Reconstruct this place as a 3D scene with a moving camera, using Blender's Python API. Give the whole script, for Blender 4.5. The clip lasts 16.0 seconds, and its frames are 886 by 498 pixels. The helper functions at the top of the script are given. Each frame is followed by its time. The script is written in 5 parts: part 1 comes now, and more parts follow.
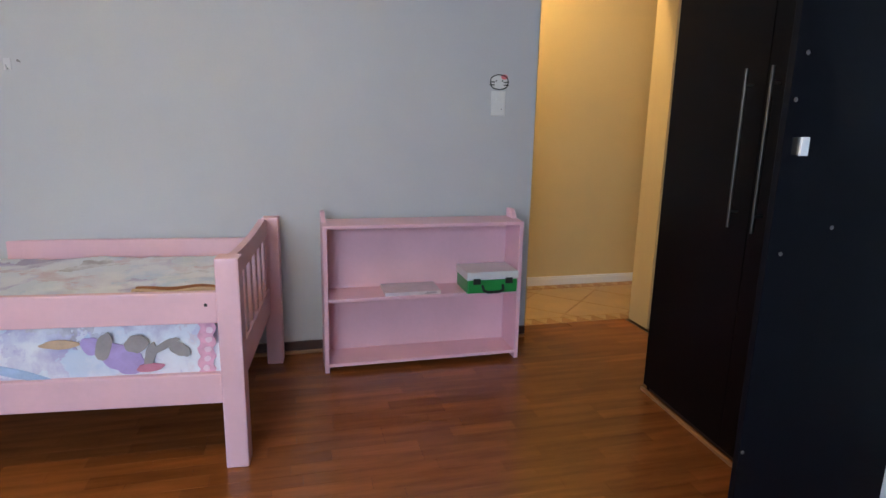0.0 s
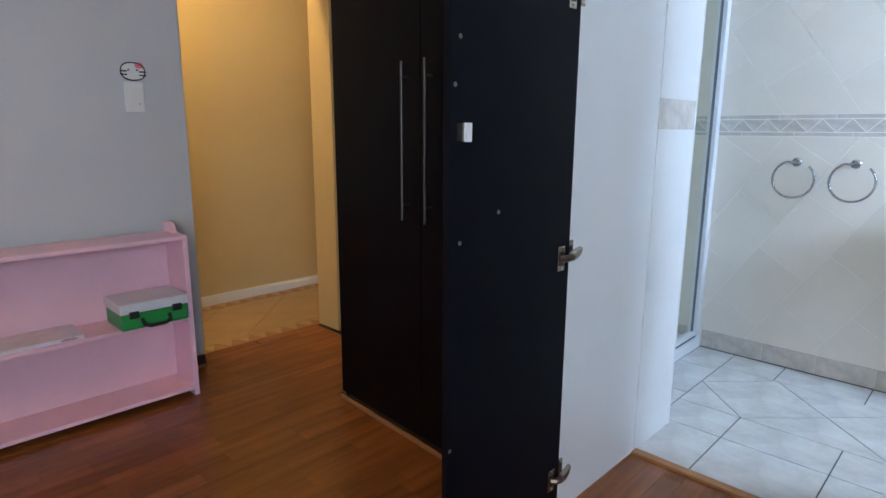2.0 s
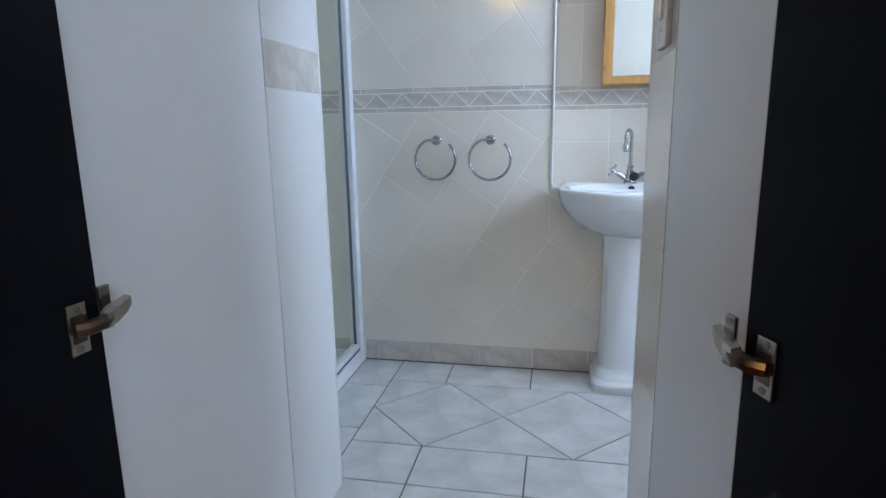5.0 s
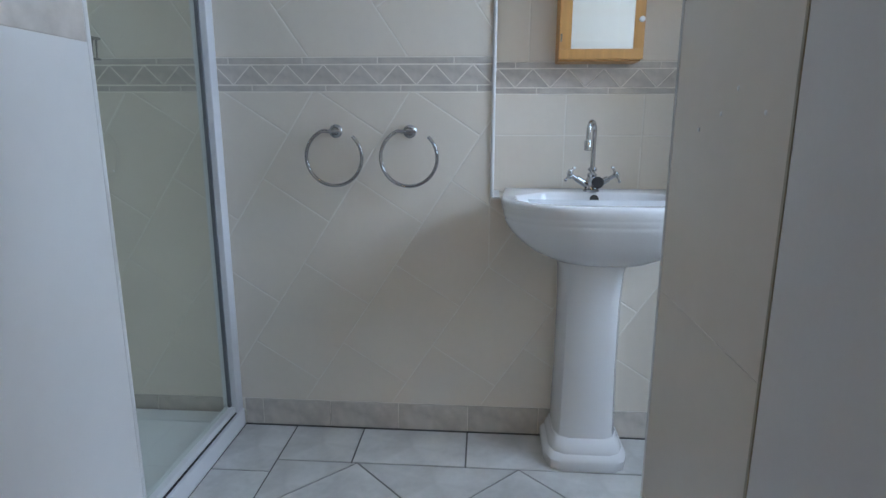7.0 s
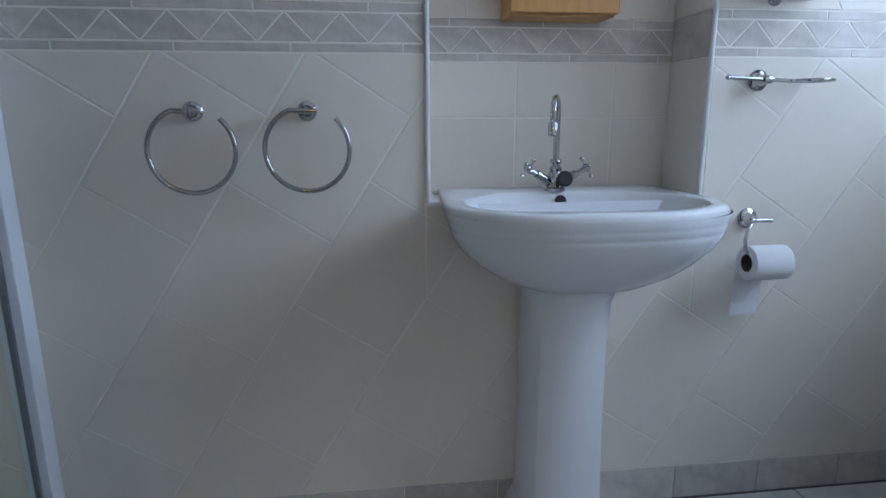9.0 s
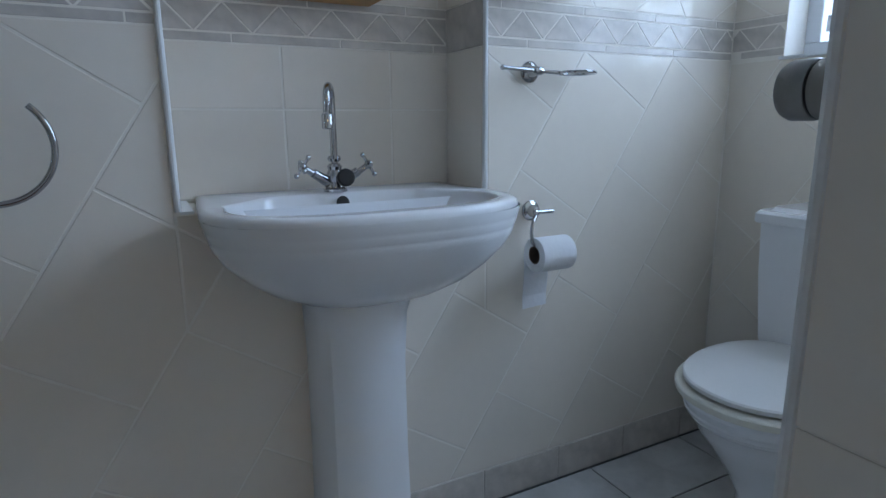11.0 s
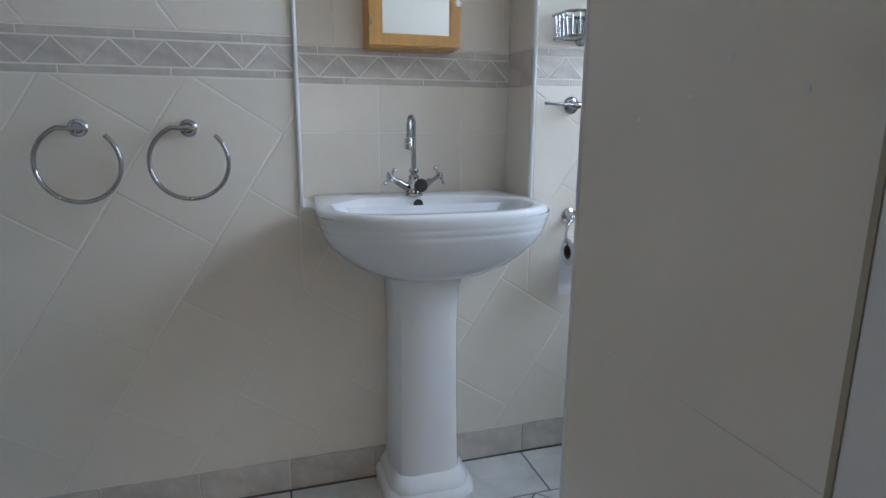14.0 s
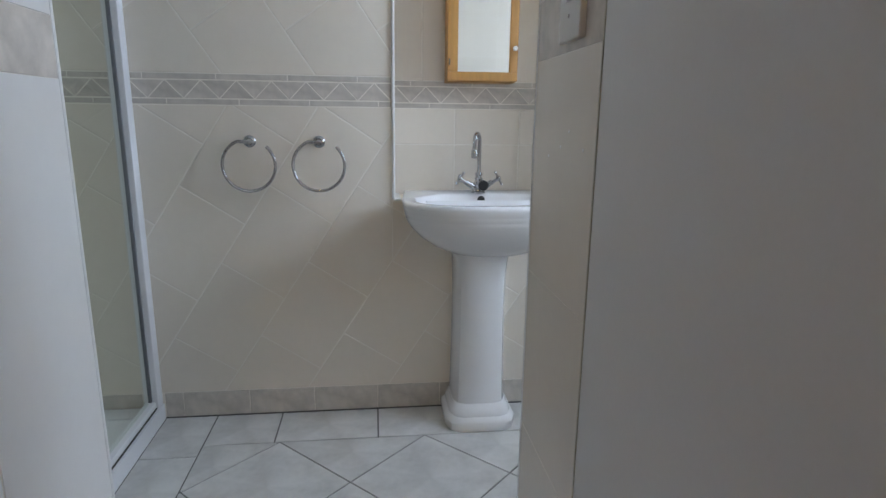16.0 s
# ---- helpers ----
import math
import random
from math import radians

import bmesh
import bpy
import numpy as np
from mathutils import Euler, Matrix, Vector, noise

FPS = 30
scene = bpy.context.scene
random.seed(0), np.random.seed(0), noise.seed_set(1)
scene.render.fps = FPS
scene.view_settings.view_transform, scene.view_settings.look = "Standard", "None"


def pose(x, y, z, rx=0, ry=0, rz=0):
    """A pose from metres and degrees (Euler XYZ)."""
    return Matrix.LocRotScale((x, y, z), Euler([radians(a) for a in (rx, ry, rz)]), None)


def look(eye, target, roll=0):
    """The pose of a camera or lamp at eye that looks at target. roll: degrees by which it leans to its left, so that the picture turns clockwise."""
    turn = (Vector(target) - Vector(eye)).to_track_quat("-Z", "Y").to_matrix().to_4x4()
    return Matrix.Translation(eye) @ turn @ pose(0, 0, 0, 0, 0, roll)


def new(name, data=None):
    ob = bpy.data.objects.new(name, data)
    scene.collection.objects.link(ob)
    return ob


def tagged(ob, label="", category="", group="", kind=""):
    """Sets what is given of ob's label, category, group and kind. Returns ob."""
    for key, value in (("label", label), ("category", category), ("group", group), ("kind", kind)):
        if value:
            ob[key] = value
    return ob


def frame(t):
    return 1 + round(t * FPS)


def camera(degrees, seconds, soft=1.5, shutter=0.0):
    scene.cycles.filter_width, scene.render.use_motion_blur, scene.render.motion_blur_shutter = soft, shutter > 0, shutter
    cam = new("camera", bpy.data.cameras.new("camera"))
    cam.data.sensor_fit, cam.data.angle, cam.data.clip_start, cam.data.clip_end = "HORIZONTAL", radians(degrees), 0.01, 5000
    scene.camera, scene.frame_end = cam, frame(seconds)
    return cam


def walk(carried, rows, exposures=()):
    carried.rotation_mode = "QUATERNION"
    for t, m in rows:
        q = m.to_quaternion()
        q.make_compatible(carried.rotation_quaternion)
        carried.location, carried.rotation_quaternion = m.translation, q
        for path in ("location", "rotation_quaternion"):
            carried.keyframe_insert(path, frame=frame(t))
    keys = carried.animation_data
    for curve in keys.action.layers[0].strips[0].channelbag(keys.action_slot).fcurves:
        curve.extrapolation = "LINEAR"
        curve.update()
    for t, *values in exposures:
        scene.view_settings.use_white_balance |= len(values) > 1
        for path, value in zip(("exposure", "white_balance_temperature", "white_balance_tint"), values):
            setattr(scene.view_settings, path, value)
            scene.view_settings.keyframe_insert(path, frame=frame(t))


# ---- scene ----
cam = camera(74.6, 16.0)
PATH = [
    (0, (0.058, -0.012, 1.166), (0.551, 1.88, 0.744), 1.2),
    (0.5, (0.098, 0.061, 1.152), (0.808, 1.884, 0.735), 1.1),
    (1, (0.132, 0.113, 1.143), (1.078, 1.827, 0.732), 0.8),
    (1.5, (0.15, 0.152, 1.141), (1.344, 1.705, 0.738), 0.6),
    (2, (0.187, 0.176, 1.137), (1.589, 1.546, 0.74), 0.3),
    (2.5, (0.264, 0.195, 1.121), (1.82, 1.389, 0.728), -0.1),
    (3, (0.375, 0.238, 1.109), (2.048, 1.261, 0.717), -0.3),
    (3.5, (0.47, 0.271, 1.094), (2.237, 1.122, 0.699), -0.6),
    (4, (0.572, 0.338, 1.084), (2.405, 1.032, 0.688), -0.7),
    (4.5, (0.698, 0.39, 1.075), (2.588, 0.906, 0.673), -0.9),
    (5, (0.855, 0.403, 1.053), (2.775, 0.787, 0.647), -0.9),
    (5.2, (0.929, 0.408, 1.045), (2.854, 0.764, 0.637), -0.5),
    (7.5, (1.656, 0.48, 1.034), (3.606, 0.568, 0.596), -0.1),
    (8, (1.808, 0.52, 1.015), (3.76, 0.559, 0.582), -0.2),
    (8.5, (1.934, 0.563, 0.999), (3.888, 0.501, 0.58), -0.1),
    (9, (2.027, 0.554, 0.988), (3.964, 0.318, 0.55), -0.2),
    (9.5, (2.099, 0.518, 0.966), (4.01, 0.094, 0.557), -0.4),
    (10, (2.169, 0.526, 0.977), (3.972, -0.215, 0.53), -0.3),
    (10.2, (2.176, 0.503, 0.953), (3.948, -0.327, 0.541), -0.8),
    (12.3, (2.158, 0.478, 0.954), (3.88, -0.447, 0.532), -0.2),
    (12.5, (2.146, 0.5, 0.951), (3.881, -0.404, 0.537), -0.2),
    (13, (2.059, 0.495, 0.973), (3.862, -0.258, 0.547), 0.0),
    (13.5, (1.935, 0.511, 1.002), (3.779, -0.136, 0.574), 0.4),
    (14, (1.786, 0.519, 1.026), (3.653, -0.055, 0.594), 0.4),
    (14.5, (1.638, 0.496, 1.044), (3.53, 0.012, 0.612), 0.4),
    (15, (1.501, 0.48, 1.08), (3.415, 0.102, 0.644), 0.4),
    (15.5, (1.364, 0.498, 1.087), (3.291, 0.188, 0.651), 0.6),
    (16, (1.253, 0.497, 1.09), (3.19, 0.267, 0.649), 0.7),
]
EXPOSURES = [(0.0, -0.63, 6110, 15.5), (1.5, -0.70, 6230, 16.5), (2.5, -0.92, 6360, 18.5), (3.5, -0.99, 6620, 19.5), (4.0, -0.98, 6640, 20.5), (5.0, -1.27, 6500, 19.5), (7.5, -1.84, 6820, 19.5), (9.0, -2.14, 6380, 20), (10.0, -2.35, 6300, 19), (12.5, -2.43, 6420, 18.5), (13.0, -2.26, 6640, 19.5), (14.5, -1.81, 7250, 21.5), (16.0, -1.72, 7500, 22)]
walk(cam, [(t, look(eye, target, roll)) for t, eye, target, roll in PATH], EXPOSURES)

# ---- world, lights, exposure ----
world = bpy.data.worlds.new("sky")
world.use_nodes = True
scene.world = world
wn = world.node_tree
sky = wn.nodes.new("ShaderNodeTexSky")
sky.sky_type = "NISHITA"
sky.sun_disc = False
sky.sun_elevation, sky.sun_rotation = radians(48), radians(200)
wn.links.new(sky.outputs["Color"], wn.nodes["Background"].inputs["Color"])
wn.nodes["Background"].inputs["Strength"].default_value = 0.12


def lamp(name, kind, m, power, colour, **more):
    data = bpy.data.lights.new(name, kind)
    data.energy, data.color = power, colour
    for key, value in more.items():
        if key == "size":
            data.size = value
        if key == "size_y":
            data.shape, data.size_y = "RECTANGLE", value
        if key == "soft":
            data.shadow_soft_size = value
        if key == "angle":
            data.angle = value
    ob = new(name, data)
    ob.matrix_world = m
    return ob


lamp("sun", "SUN", look((0, 0, 5), (0.9, -1.6, 0)), 0.6, (1, 0.95, 0.88), angle=radians(12))
# daylight in the bedroom window and in the bathroom window
lamp("bedroom_daylight", "AREA", look((-1.2, -1.70, 1.5), (0.9, 1.5, 1.05)), 112, (0.68, 0.86, 1), size=1.7, size_y=1.15)
lamp("bathroom_daylight", "AREA", look((2.808, -1.105, 1.546), (2.808, 1.0, 1.2)), 38, (0.52, 0.75, 1), size=0.66, size_y=0.86)
# lit ceiling lamps: hall and bedroom
lamp("hall_bulb", "POINT", pose(1.20, 3.18, 2.40), 64, (1, 0.69, 0.31), soft=0.04)
lamp("bedroom_bulb", "POINT", pose(-0.6, 0.95, 2.37), 18, (1, 0.66, 0.31), soft=0.03)


# ---- materials ----
def material(name, colour, rough=0.5, metal=0.0, dark=0.85, scale=6.0, grain=60.0, bump=0.02, coat=0.0, random_tone=0.0, stretch=(1, 1, 1), coords="Object"):
    """Colour varied at two scales, with fine relief."""
    m = bpy.data.materials.new(name)
    m.use_nodes = True
    nt = m.node_tree
    n, l = nt.nodes, nt.links
    b = n["Principled BSDF"]
    tc = n.new("ShaderNodeTexCoord")
    mp = n.new("ShaderNodeMapping")
    mp.inputs["Scale"].default_value = stretch
    l.new(tc.outputs[coords], mp.inputs["Vector"])
    big = n.new("ShaderNodeTexNoise")
    big.inputs["Scale"].default_value = scale
    big.inputs["Detail"].default_value = 4
    l.new(mp.outputs["Vector"], big.inputs["Vector"])
    fine = n.new("ShaderNodeTexNoise")
    fine.inputs["Scale"].default_value = grain
    fine.inputs["Detail"].default_value = 3
    l.new(mp.outputs["Vector"], fine.inputs["Vector"])
    mix = n.new("ShaderNodeMath")
    mix.operation = "MULTIPLY_ADD"
    mix.inputs[1].default_value = 0.3
    l.new(fine.outputs["Fac"], mix.inputs[0])
    l.new(big.outputs["Fac"], mix.inputs[2])
    ramp = n.new("ShaderNodeValToRGB")
    ramp.color_ramp.elements[0].position, ramp.color_ramp.elements[1].position = 0.45, 0.85
    ramp.color_ramp.elements[0].color = (*[c * dark for c in colour], 1)
    ramp.color_ramp.elements[1].color = (*colour, 1)
    l.new(mix.outputs[0], ramp.inputs["Fac"])
    out = ramp.outputs["Color"]
    if random_tone:
        info, geo = n.new("ShaderNodeObjectInfo"), n.new("ShaderNodeNewGeometry")
        add = n.new("ShaderNodeMath")
        add.operation = "ADD"
        l.new(info.outputs["Random"], add.inputs[0])
        l.new(geo.outputs["Random Per Island"], add.inputs[1])
        fr = n.new("ShaderNodeMath")
        fr.operation = "FRACT"
        l.new(add.outputs[0], fr.inputs[0])
        rng = n.new("ShaderNodeMapRange")
        rng.inputs["To Min"].default_value, rng.inputs["To Max"].default_value = 1 - random_tone, 1 + random_tone
        l.new(fr.outputs[0], rng.inputs["Value"])
        hsv = n.new("ShaderNodeHueSaturation")
        l.new(rng.outputs["Result"], hsv.inputs["Value"])
        l.new(out, hsv.inputs["Color"])
        out = hsv.outputs["Color"]
    l.new(out, b.inputs["Base Color"])
    b.inputs["Roughness"].default_value, b.inputs["Metallic"].default_value = rough, metal
    if coat:
        b.inputs["Coat Weight"].default_value, b.inputs["Coat Roughness"].default_value = coat, 0.08
    rr = n.new("ShaderNodeMapRange")
    rr.inputs["To Min"].default_value, rr.inputs["To Max"].default_value = max(rough - 0.06, 0.02), min(rough + 0.08, 1)
    l.new(big.outputs["Fac"], rr.inputs["Value"])
    l.new(rr.outputs["Result"], b.inputs["Roughness"])
    if bump:
        bp = n.new("ShaderNodeBump")
        bp.inputs["Strength"].default_value, bp.inputs["Distance"].default_value = 0.4, bump * 0.01
        l.new(fine.outputs["Fac"], bp.inputs["Height"])
        l.new(bp.outputs["Normal"], b.inputs["Normal"])
    return m


def wood_floor_material():
    m = material("laminate", (0.285, 0.090, 0.021), 0.20, 0, 0.66, 3.2, 30.0, 0.03, 0, 0.17, (1.0, 9.0, 9.0), "Generated")
    nt = m.node_tree
    for node in nt.nodes:
        if node.type == "TEX_COORD":
            geo = nt.nodes.new("ShaderNodeNewGeometry")
            for link in list(node.outputs["Generated"].links):
                nt.links.new(geo.outputs["Position"], link.to_socket)
    return m


def glass_material(name, tint):
    m = bpy.data.materials.new(name)
    m.use_nodes = True
    b = m.node_tree.nodes["Principled BSDF"]
    b.inputs["Base Color"].default_value = (*tint, 1)
    b.inputs["Transmission Weight"].default_value, b.inputs["Roughness"].default_value, b.inputs["IOR"].default_value = 1, 0.01, 1.45
    return m


def bedding_material():
    """White and pale blue cotton with soft patches of lilac, grey and brown."""
    m = bpy.data.materials.new("printed_bedding")
    m.use_nodes = True
    n, l = m.node_tree.nodes, m.node_tree.links
    b = n["Principled BSDF"]
    tc = n.new("ShaderNodeTexCoord")
    warp = n.new("ShaderNodeTexNoise")
    warp.inputs["Scale"].default_value = 7
    warp.inputs["Detail"].default_value = 5
    warp.inputs["Roughness"].default_value = 0.62
    l.new(tc.outputs["Object"], warp.inputs["Vector"])
    cells = n.new("ShaderNodeTexVoronoi")
    cells.inputs["Scale"].default_value = 6.0
    shift = n.new("ShaderNodeVectorMath")
    shift.operation = "MULTIPLY_ADD"
    shift.inputs[1].default_value = (0.35, 0.35, 0.35)
    l.new(warp.outputs["Color"], shift.inputs[0])
    l.new(tc.outputs["Object"], shift.inputs[2])
    l.new(shift.outputs["Vector"], cells.inputs["Vector"])
    sep = n.new("ShaderNodeSeparateColor")
    l.new(cells.outputs["Color"], sep.inputs["Color"])
    ramp = n.new("ShaderNodeValToRGB")
    ramp.color_ramp.interpolation = "EASE"
    tones = [(0.0, (0.72, 0.76, 0.86)), (0.30, (0.56, 0.66, 0.82)), (0.40, (0.78, 0.80, 0.86)), (0.58, (0.46, 0.42, 0.66)), (0.68, (0.44, 0.42, 0.46)),
             (0.78, (0.74, 0.77, 0.86)), (0.93, (0.64, 0.52, 0.60))]
    while len(ramp.color_ramp.elements) < len(tones):
        ramp.color_ramp.elements.new(0.5)
    for e, (p, c) in zip(ramp.color_ramp.elements, tones):
        e.position, e.color = p, (*c, 1)
    l.new(sep.outputs["Red"], ramp.inputs["Fac"])
    wash = n.new("ShaderNodeMix")
    wash.data_type = "RGBA"
    firm = n.new("ShaderNodeMapRange")
    firm.inputs["From Min"].default_value, firm.inputs["From Max"].default_value = 0.41, 0.60
    l.new(warp.outputs["Fac"], firm.inputs["Value"])
    l.new(firm.outputs["Result"], wash.inputs["Factor"])
    wash.inputs["A"].default_value = (0.78, 0.80, 0.88, 1)
    l.new(ramp.outputs["Color"], wash.inputs["B"])
    l.new(wash.outputs["Result"], b.inputs["Base Color"])
    b.inputs["Roughness"].default_value = 0.85
    weave = n.new("ShaderNodeTexNoise")
    weave.inputs["Scale"].default_value = 14
    l.new(tc.outputs["Object"], weave.inputs["Vector"])
    bp = n.new("ShaderNodeBump")
    bp.inputs["Strength"].default_value, bp.inputs["Distance"].default_value = 0.5, 0.02
    l.new(weave.outputs["Fac"], bp.inputs["Height"])
    l.new(bp.outputs["Normal"], b.inputs["Normal"])
    return m


def glowing(name, colour, strength):
    m = bpy.data.materials.new(name)
    m.use_nodes = True
    b = m.node_tree.nodes["Principled BSDF"]
    b.inputs["Emission Color"].default_value, b.inputs["Emission Strength"].default_value = (*colour, 1), strength
    return m


GREY_WALL = material("grey_wall_paint", (0.56, 0.57, 0.60), 0.75, 0, 0.93, 1.6, 120, 0.06)
YELLOW_WALL = material("yellow_wall_paint", (0.62, 0.48, 0.235), 0.7, 0, 0.9, 1.3, 120, 0.06)
WHITE_PAINT = material("white_paint", (0.80, 0.80, 0.79), 0.6, 0, 0.94, 2, 120, 0.05)
WHITE_PANEL = material("white_melamine", (0.80, 0.80, 0.80), 0.30, 0, 0.95, 2, 140, 0.03)
BLACK_BOARD = material("black_melamine", (0.004, 0.003, 0.0033), 0.34, 0, 0.7, 5, 150, 0.04, 0, 0, (8, 8, 0.6))
BLUE_BLACK = material("blue_black_melamine", (0.0042, 0.0047, 0.0076), 0.42, 0, 0.8, 4, 160, 0.04)
PINK = material("pink_paint", (0.80, 0.50, 0.57), 0.42, 0, 0.9, 4, 60, 0.10)
PINK_SHELF = material("pink_gloss_paint", (0.86, 0.53, 0.63), 0.36, 0, 0.9, 4, 50, 0.08)
LAMINATE = wood_floor_material()
TRIM_WOOD = material("trim_wood", (0.42, 0.19, 0.07), 0.4, 0, 0.7, 4, 40, 0.05, 0, 0, (8, 1, 8))
DARK_WOOD = material("dark_baseboard", (0.07, 0.03, 0.02), 0.45, 0, 0.7, 5, 50, 0.05)
TILE = material("cream_wall_tile", (0.82, 0.748, 0.66), 0.045, 0, 0.95, 3, 40, 0.015, 0, 0.012)
GROUT = material("white_grout", (0.84, 0.785, 0.71), 0.6, 0, 0.94, 20, 160, 0.1)
PASSAGE_TILE = material("white_passage_tile", (0.80, 0.79, 0.775), 0.12, 0, 0.96, 3, 40, 0.015)
MARBLE = material("grey_marble_tile", (0.66, 0.60, 0.545), 0.12, 0, 0.76, 19, 60, 0.03, 0, 0.06)
FLOOR_TILE = material("pale_marbled_floor_tile", (0.70, 0.695, 0.68), 0.22, 0, 0.74, 7, 40, 0.04, 0, 0.03)
FLOOR_GROUT = material("dark_floor_grout", (0.13, 0.125, 0.12), 0.9, 0, 0.7, 20, 160, 0.2)
HALL_TILE = material("tan_hall_tile", (0.46, 0.31, 0.15), 0.35, 0, 0.8, 7, 50, 0.04, 0, 0.06)
HALL_EDGE = material("brown_hall_tile", (0.36, 0.18, 0.07), 0.4, 0, 0.8, 9, 50, 0.04, 0, 0.1)
CERAMIC = material("white_ceramic", (0.85, 0.86, 0.88), 0.07, 0, 0.98, 2, 40, 0.0, 0.5)
SEAT = material("ivory_seat_plastic", (0.76, 0.74, 0.66), 0.22, 0, 0.97, 3, 60, 0.01)
CHROME = material("chrome", (0.50, 0.50, 0.51), 0.05, 1, 0.95, 8, 60, 0.0)
STEEL = material("brushed_steel", (0.27, 0.265, 0.26), 0.34, 1, 0.85, 4, 70, 0.03, 0, 0, (1, 20, 20))
HANDLE_STEEL = material("dull_steel", (0.15, 0.145, 0.14), 0.42, 1, 0.85, 4, 70, 0.03, 0, 0, (1, 1, 20))
NICKEL = material("nickel_hinge", (0.45, 0.40, 0.33), 0.24, 1, 0.8, 20, 80, 0.03)
DARK_METAL = material("dark_steel", (0.17, 0.12, 0.095), 0.3, 1, 0.8, 20, 80, 0.03)
BLACK_RUBBER = material("black_rubber", (0.015, 0.015, 0.016), 0.5, 0, 0.8, 20, 90, 0.03)
ALUMINIUM = material("white_powder_coat", (0.78, 0.79, 0.81), 0.35, 0, 0.97, 4, 120, 0.03)
SEAL = material("grey_seal", (0.16, 0.17, 0.19), 0.45, 0, 0.85, 8, 80, 0.03)
BAMBOO = material("bamboo", (0.55, 0.27, 0.08), 0.42, 0, 0.78, 4, 34, 0.06, 0, 0, (12, 12, 1))
MIRROR = material("mirror_glass", (0.88, 0.90, 0.89), 0.02, 1, 0.99, 2, 40, 0.0)
PAPER = material("toilet_paper", (0.84, 0.84, 0.86), 0.95, 0, 0.95, 12, 90, 0.2)
CARD = material("brown_card", (0.18, 0.13, 0.10), 0.9, 0, 0.8, 12, 90, 0.1)
GREEN = material("green_plastic", (0.02, 0.26, 0.06), 0.35, 0, 0.9, 8, 80, 0.02)
PALE_PLASTIC = material("pale_plastic", (0.66, 0.66, 0.70), 0.35, 0, 0.92, 8, 80, 0.02)
WHITE_PLASTIC = material("white_plastic", (0.78, 0.78, 0.77), 0.35, 0, 0.96, 8, 80, 0.01)
LEAFLET = material("pale_printed_card", (0.72, 0.62, 0.68), 0.5, 0, 0.85, 20, 50, 0.03)
BOTTLE = material("beige_bottle", (0.40, 0.35, 0.26), 0.35, 0, 0.9, 8, 60, 0.02)
CORAL = material("coral_print", (0.75, 0.20, 0.22), 0.6, 0, 0.95, 8, 60, 0.0)
BEDDING = bedding_material()
PINK_CLOTH = material("pink_cloth", (0.84, 0.45, 0.62), 0.85, 0, 0.7, 30, 90, 0.2)
PALE_PINK = material("pale_pink_print", (0.86, 0.66, 0.76), 0.85, 0, 0.9, 30, 90, 0.1)
LILAC_CLOTH = material("lilac_print", (0.47, 0.37, 0.72), 0.85, 0, 0.8, 22, 90, 0.1)
TAUPE_CLOTH = material("taupe_print", (0.36, 0.33, 0.34), 0.85, 0, 0.8, 22, 90, 0.1)
CORAL_CLOTH = material("coral_cloth_print", (0.62, 0.24, 0.34), 0.85, 0, 0.8, 22, 90, 0.1)
SAND_CLOTH = material("sand_print", (0.62, 0.44, 0.30), 0.85, 0, 0.8, 22, 90, 0.1)
RUST_CLOTH = material("rust_print", (0.34, 0.13, 0.05), 0.85, 0, 0.8, 22, 90, 0.1)
BLUE_CLOTH = material("pale_blue_print", (0.40, 0.54, 0.78), 0.85, 0, 0.75, 16, 90, 0.1)
for m in (BLACK_BOARD, BLUE_BLACK):
    m.node_tree.nodes["Principled BSDF"].inputs["Specular IOR Level"].default_value = 0.08
SHOWER_GLASS = glass_material("greenish_glass", (0.90, 0.95, 0.90))
PANE = glass_material("clear_glass", (0.97, 0.98, 0.98))
WARM_GLASS = glowing("lit_opal_glass", (1, 0.70, 0.14), 18)
BRIGHT_SKY = glowing("bright_sky", (0.50, 0.74, 1), 68)
BOWL_GLASS = glowing("lit_yellow_glass", (1, 0.68, 0.17), 30)


# ---- mesh tools ----
def link(name, bm, mat, parent=None, label="", smooth=False):
    me = bpy.data.meshes.new(name)
    bmesh.ops.recalc_face_normals(bm, faces=bm.faces)
    bm.to_mesh(me)
    bm.free()
    me.materials.append(mat)
    if smooth:
        me.polygons.foreach_set("use_smooth", [True] * len(me.polygons))
        me.set_sharp_from_angle(angle=radians(38))
    ob = new(name, me)
    if parent:
        ob.parent = parent
    if label:
        ob["label"] = label
    return ob


def part(name, bm, mat, parent, label="", smooth=False):
    return link(name, bm, mat, parent, label, smooth)


def thing(name, m, label, category, group=""):
    ob = new(name)
    ob.empty_display_size = 0.1
    ob.matrix_world = m
    return tagged(ob, label, category, group)


def boxes(*spans, bevel=0.0):
    """One mesh of boxes, each x0, x1, y0, y1, z0, z1."""
    bm = bmesh.new()
    for x0, x1, y0, y1, z0, z1 in spans:
        r = bmesh.ops.create_cube(bm, size=1, matrix=Matrix.LocRotScale(((x0 + x1) / 2, (y0 + y1) / 2, (z0 + z1) / 2), None, (x1 - x0, y1 - y0, z1 - z0)))
        if bevel:
            edges = list({e for v in r["verts"] for e in v.link_edges})
            bmesh.ops.bevel(bm, geom=edges, offset=bevel, segments=2, affect="EDGES", profile=0.6)
    return bm


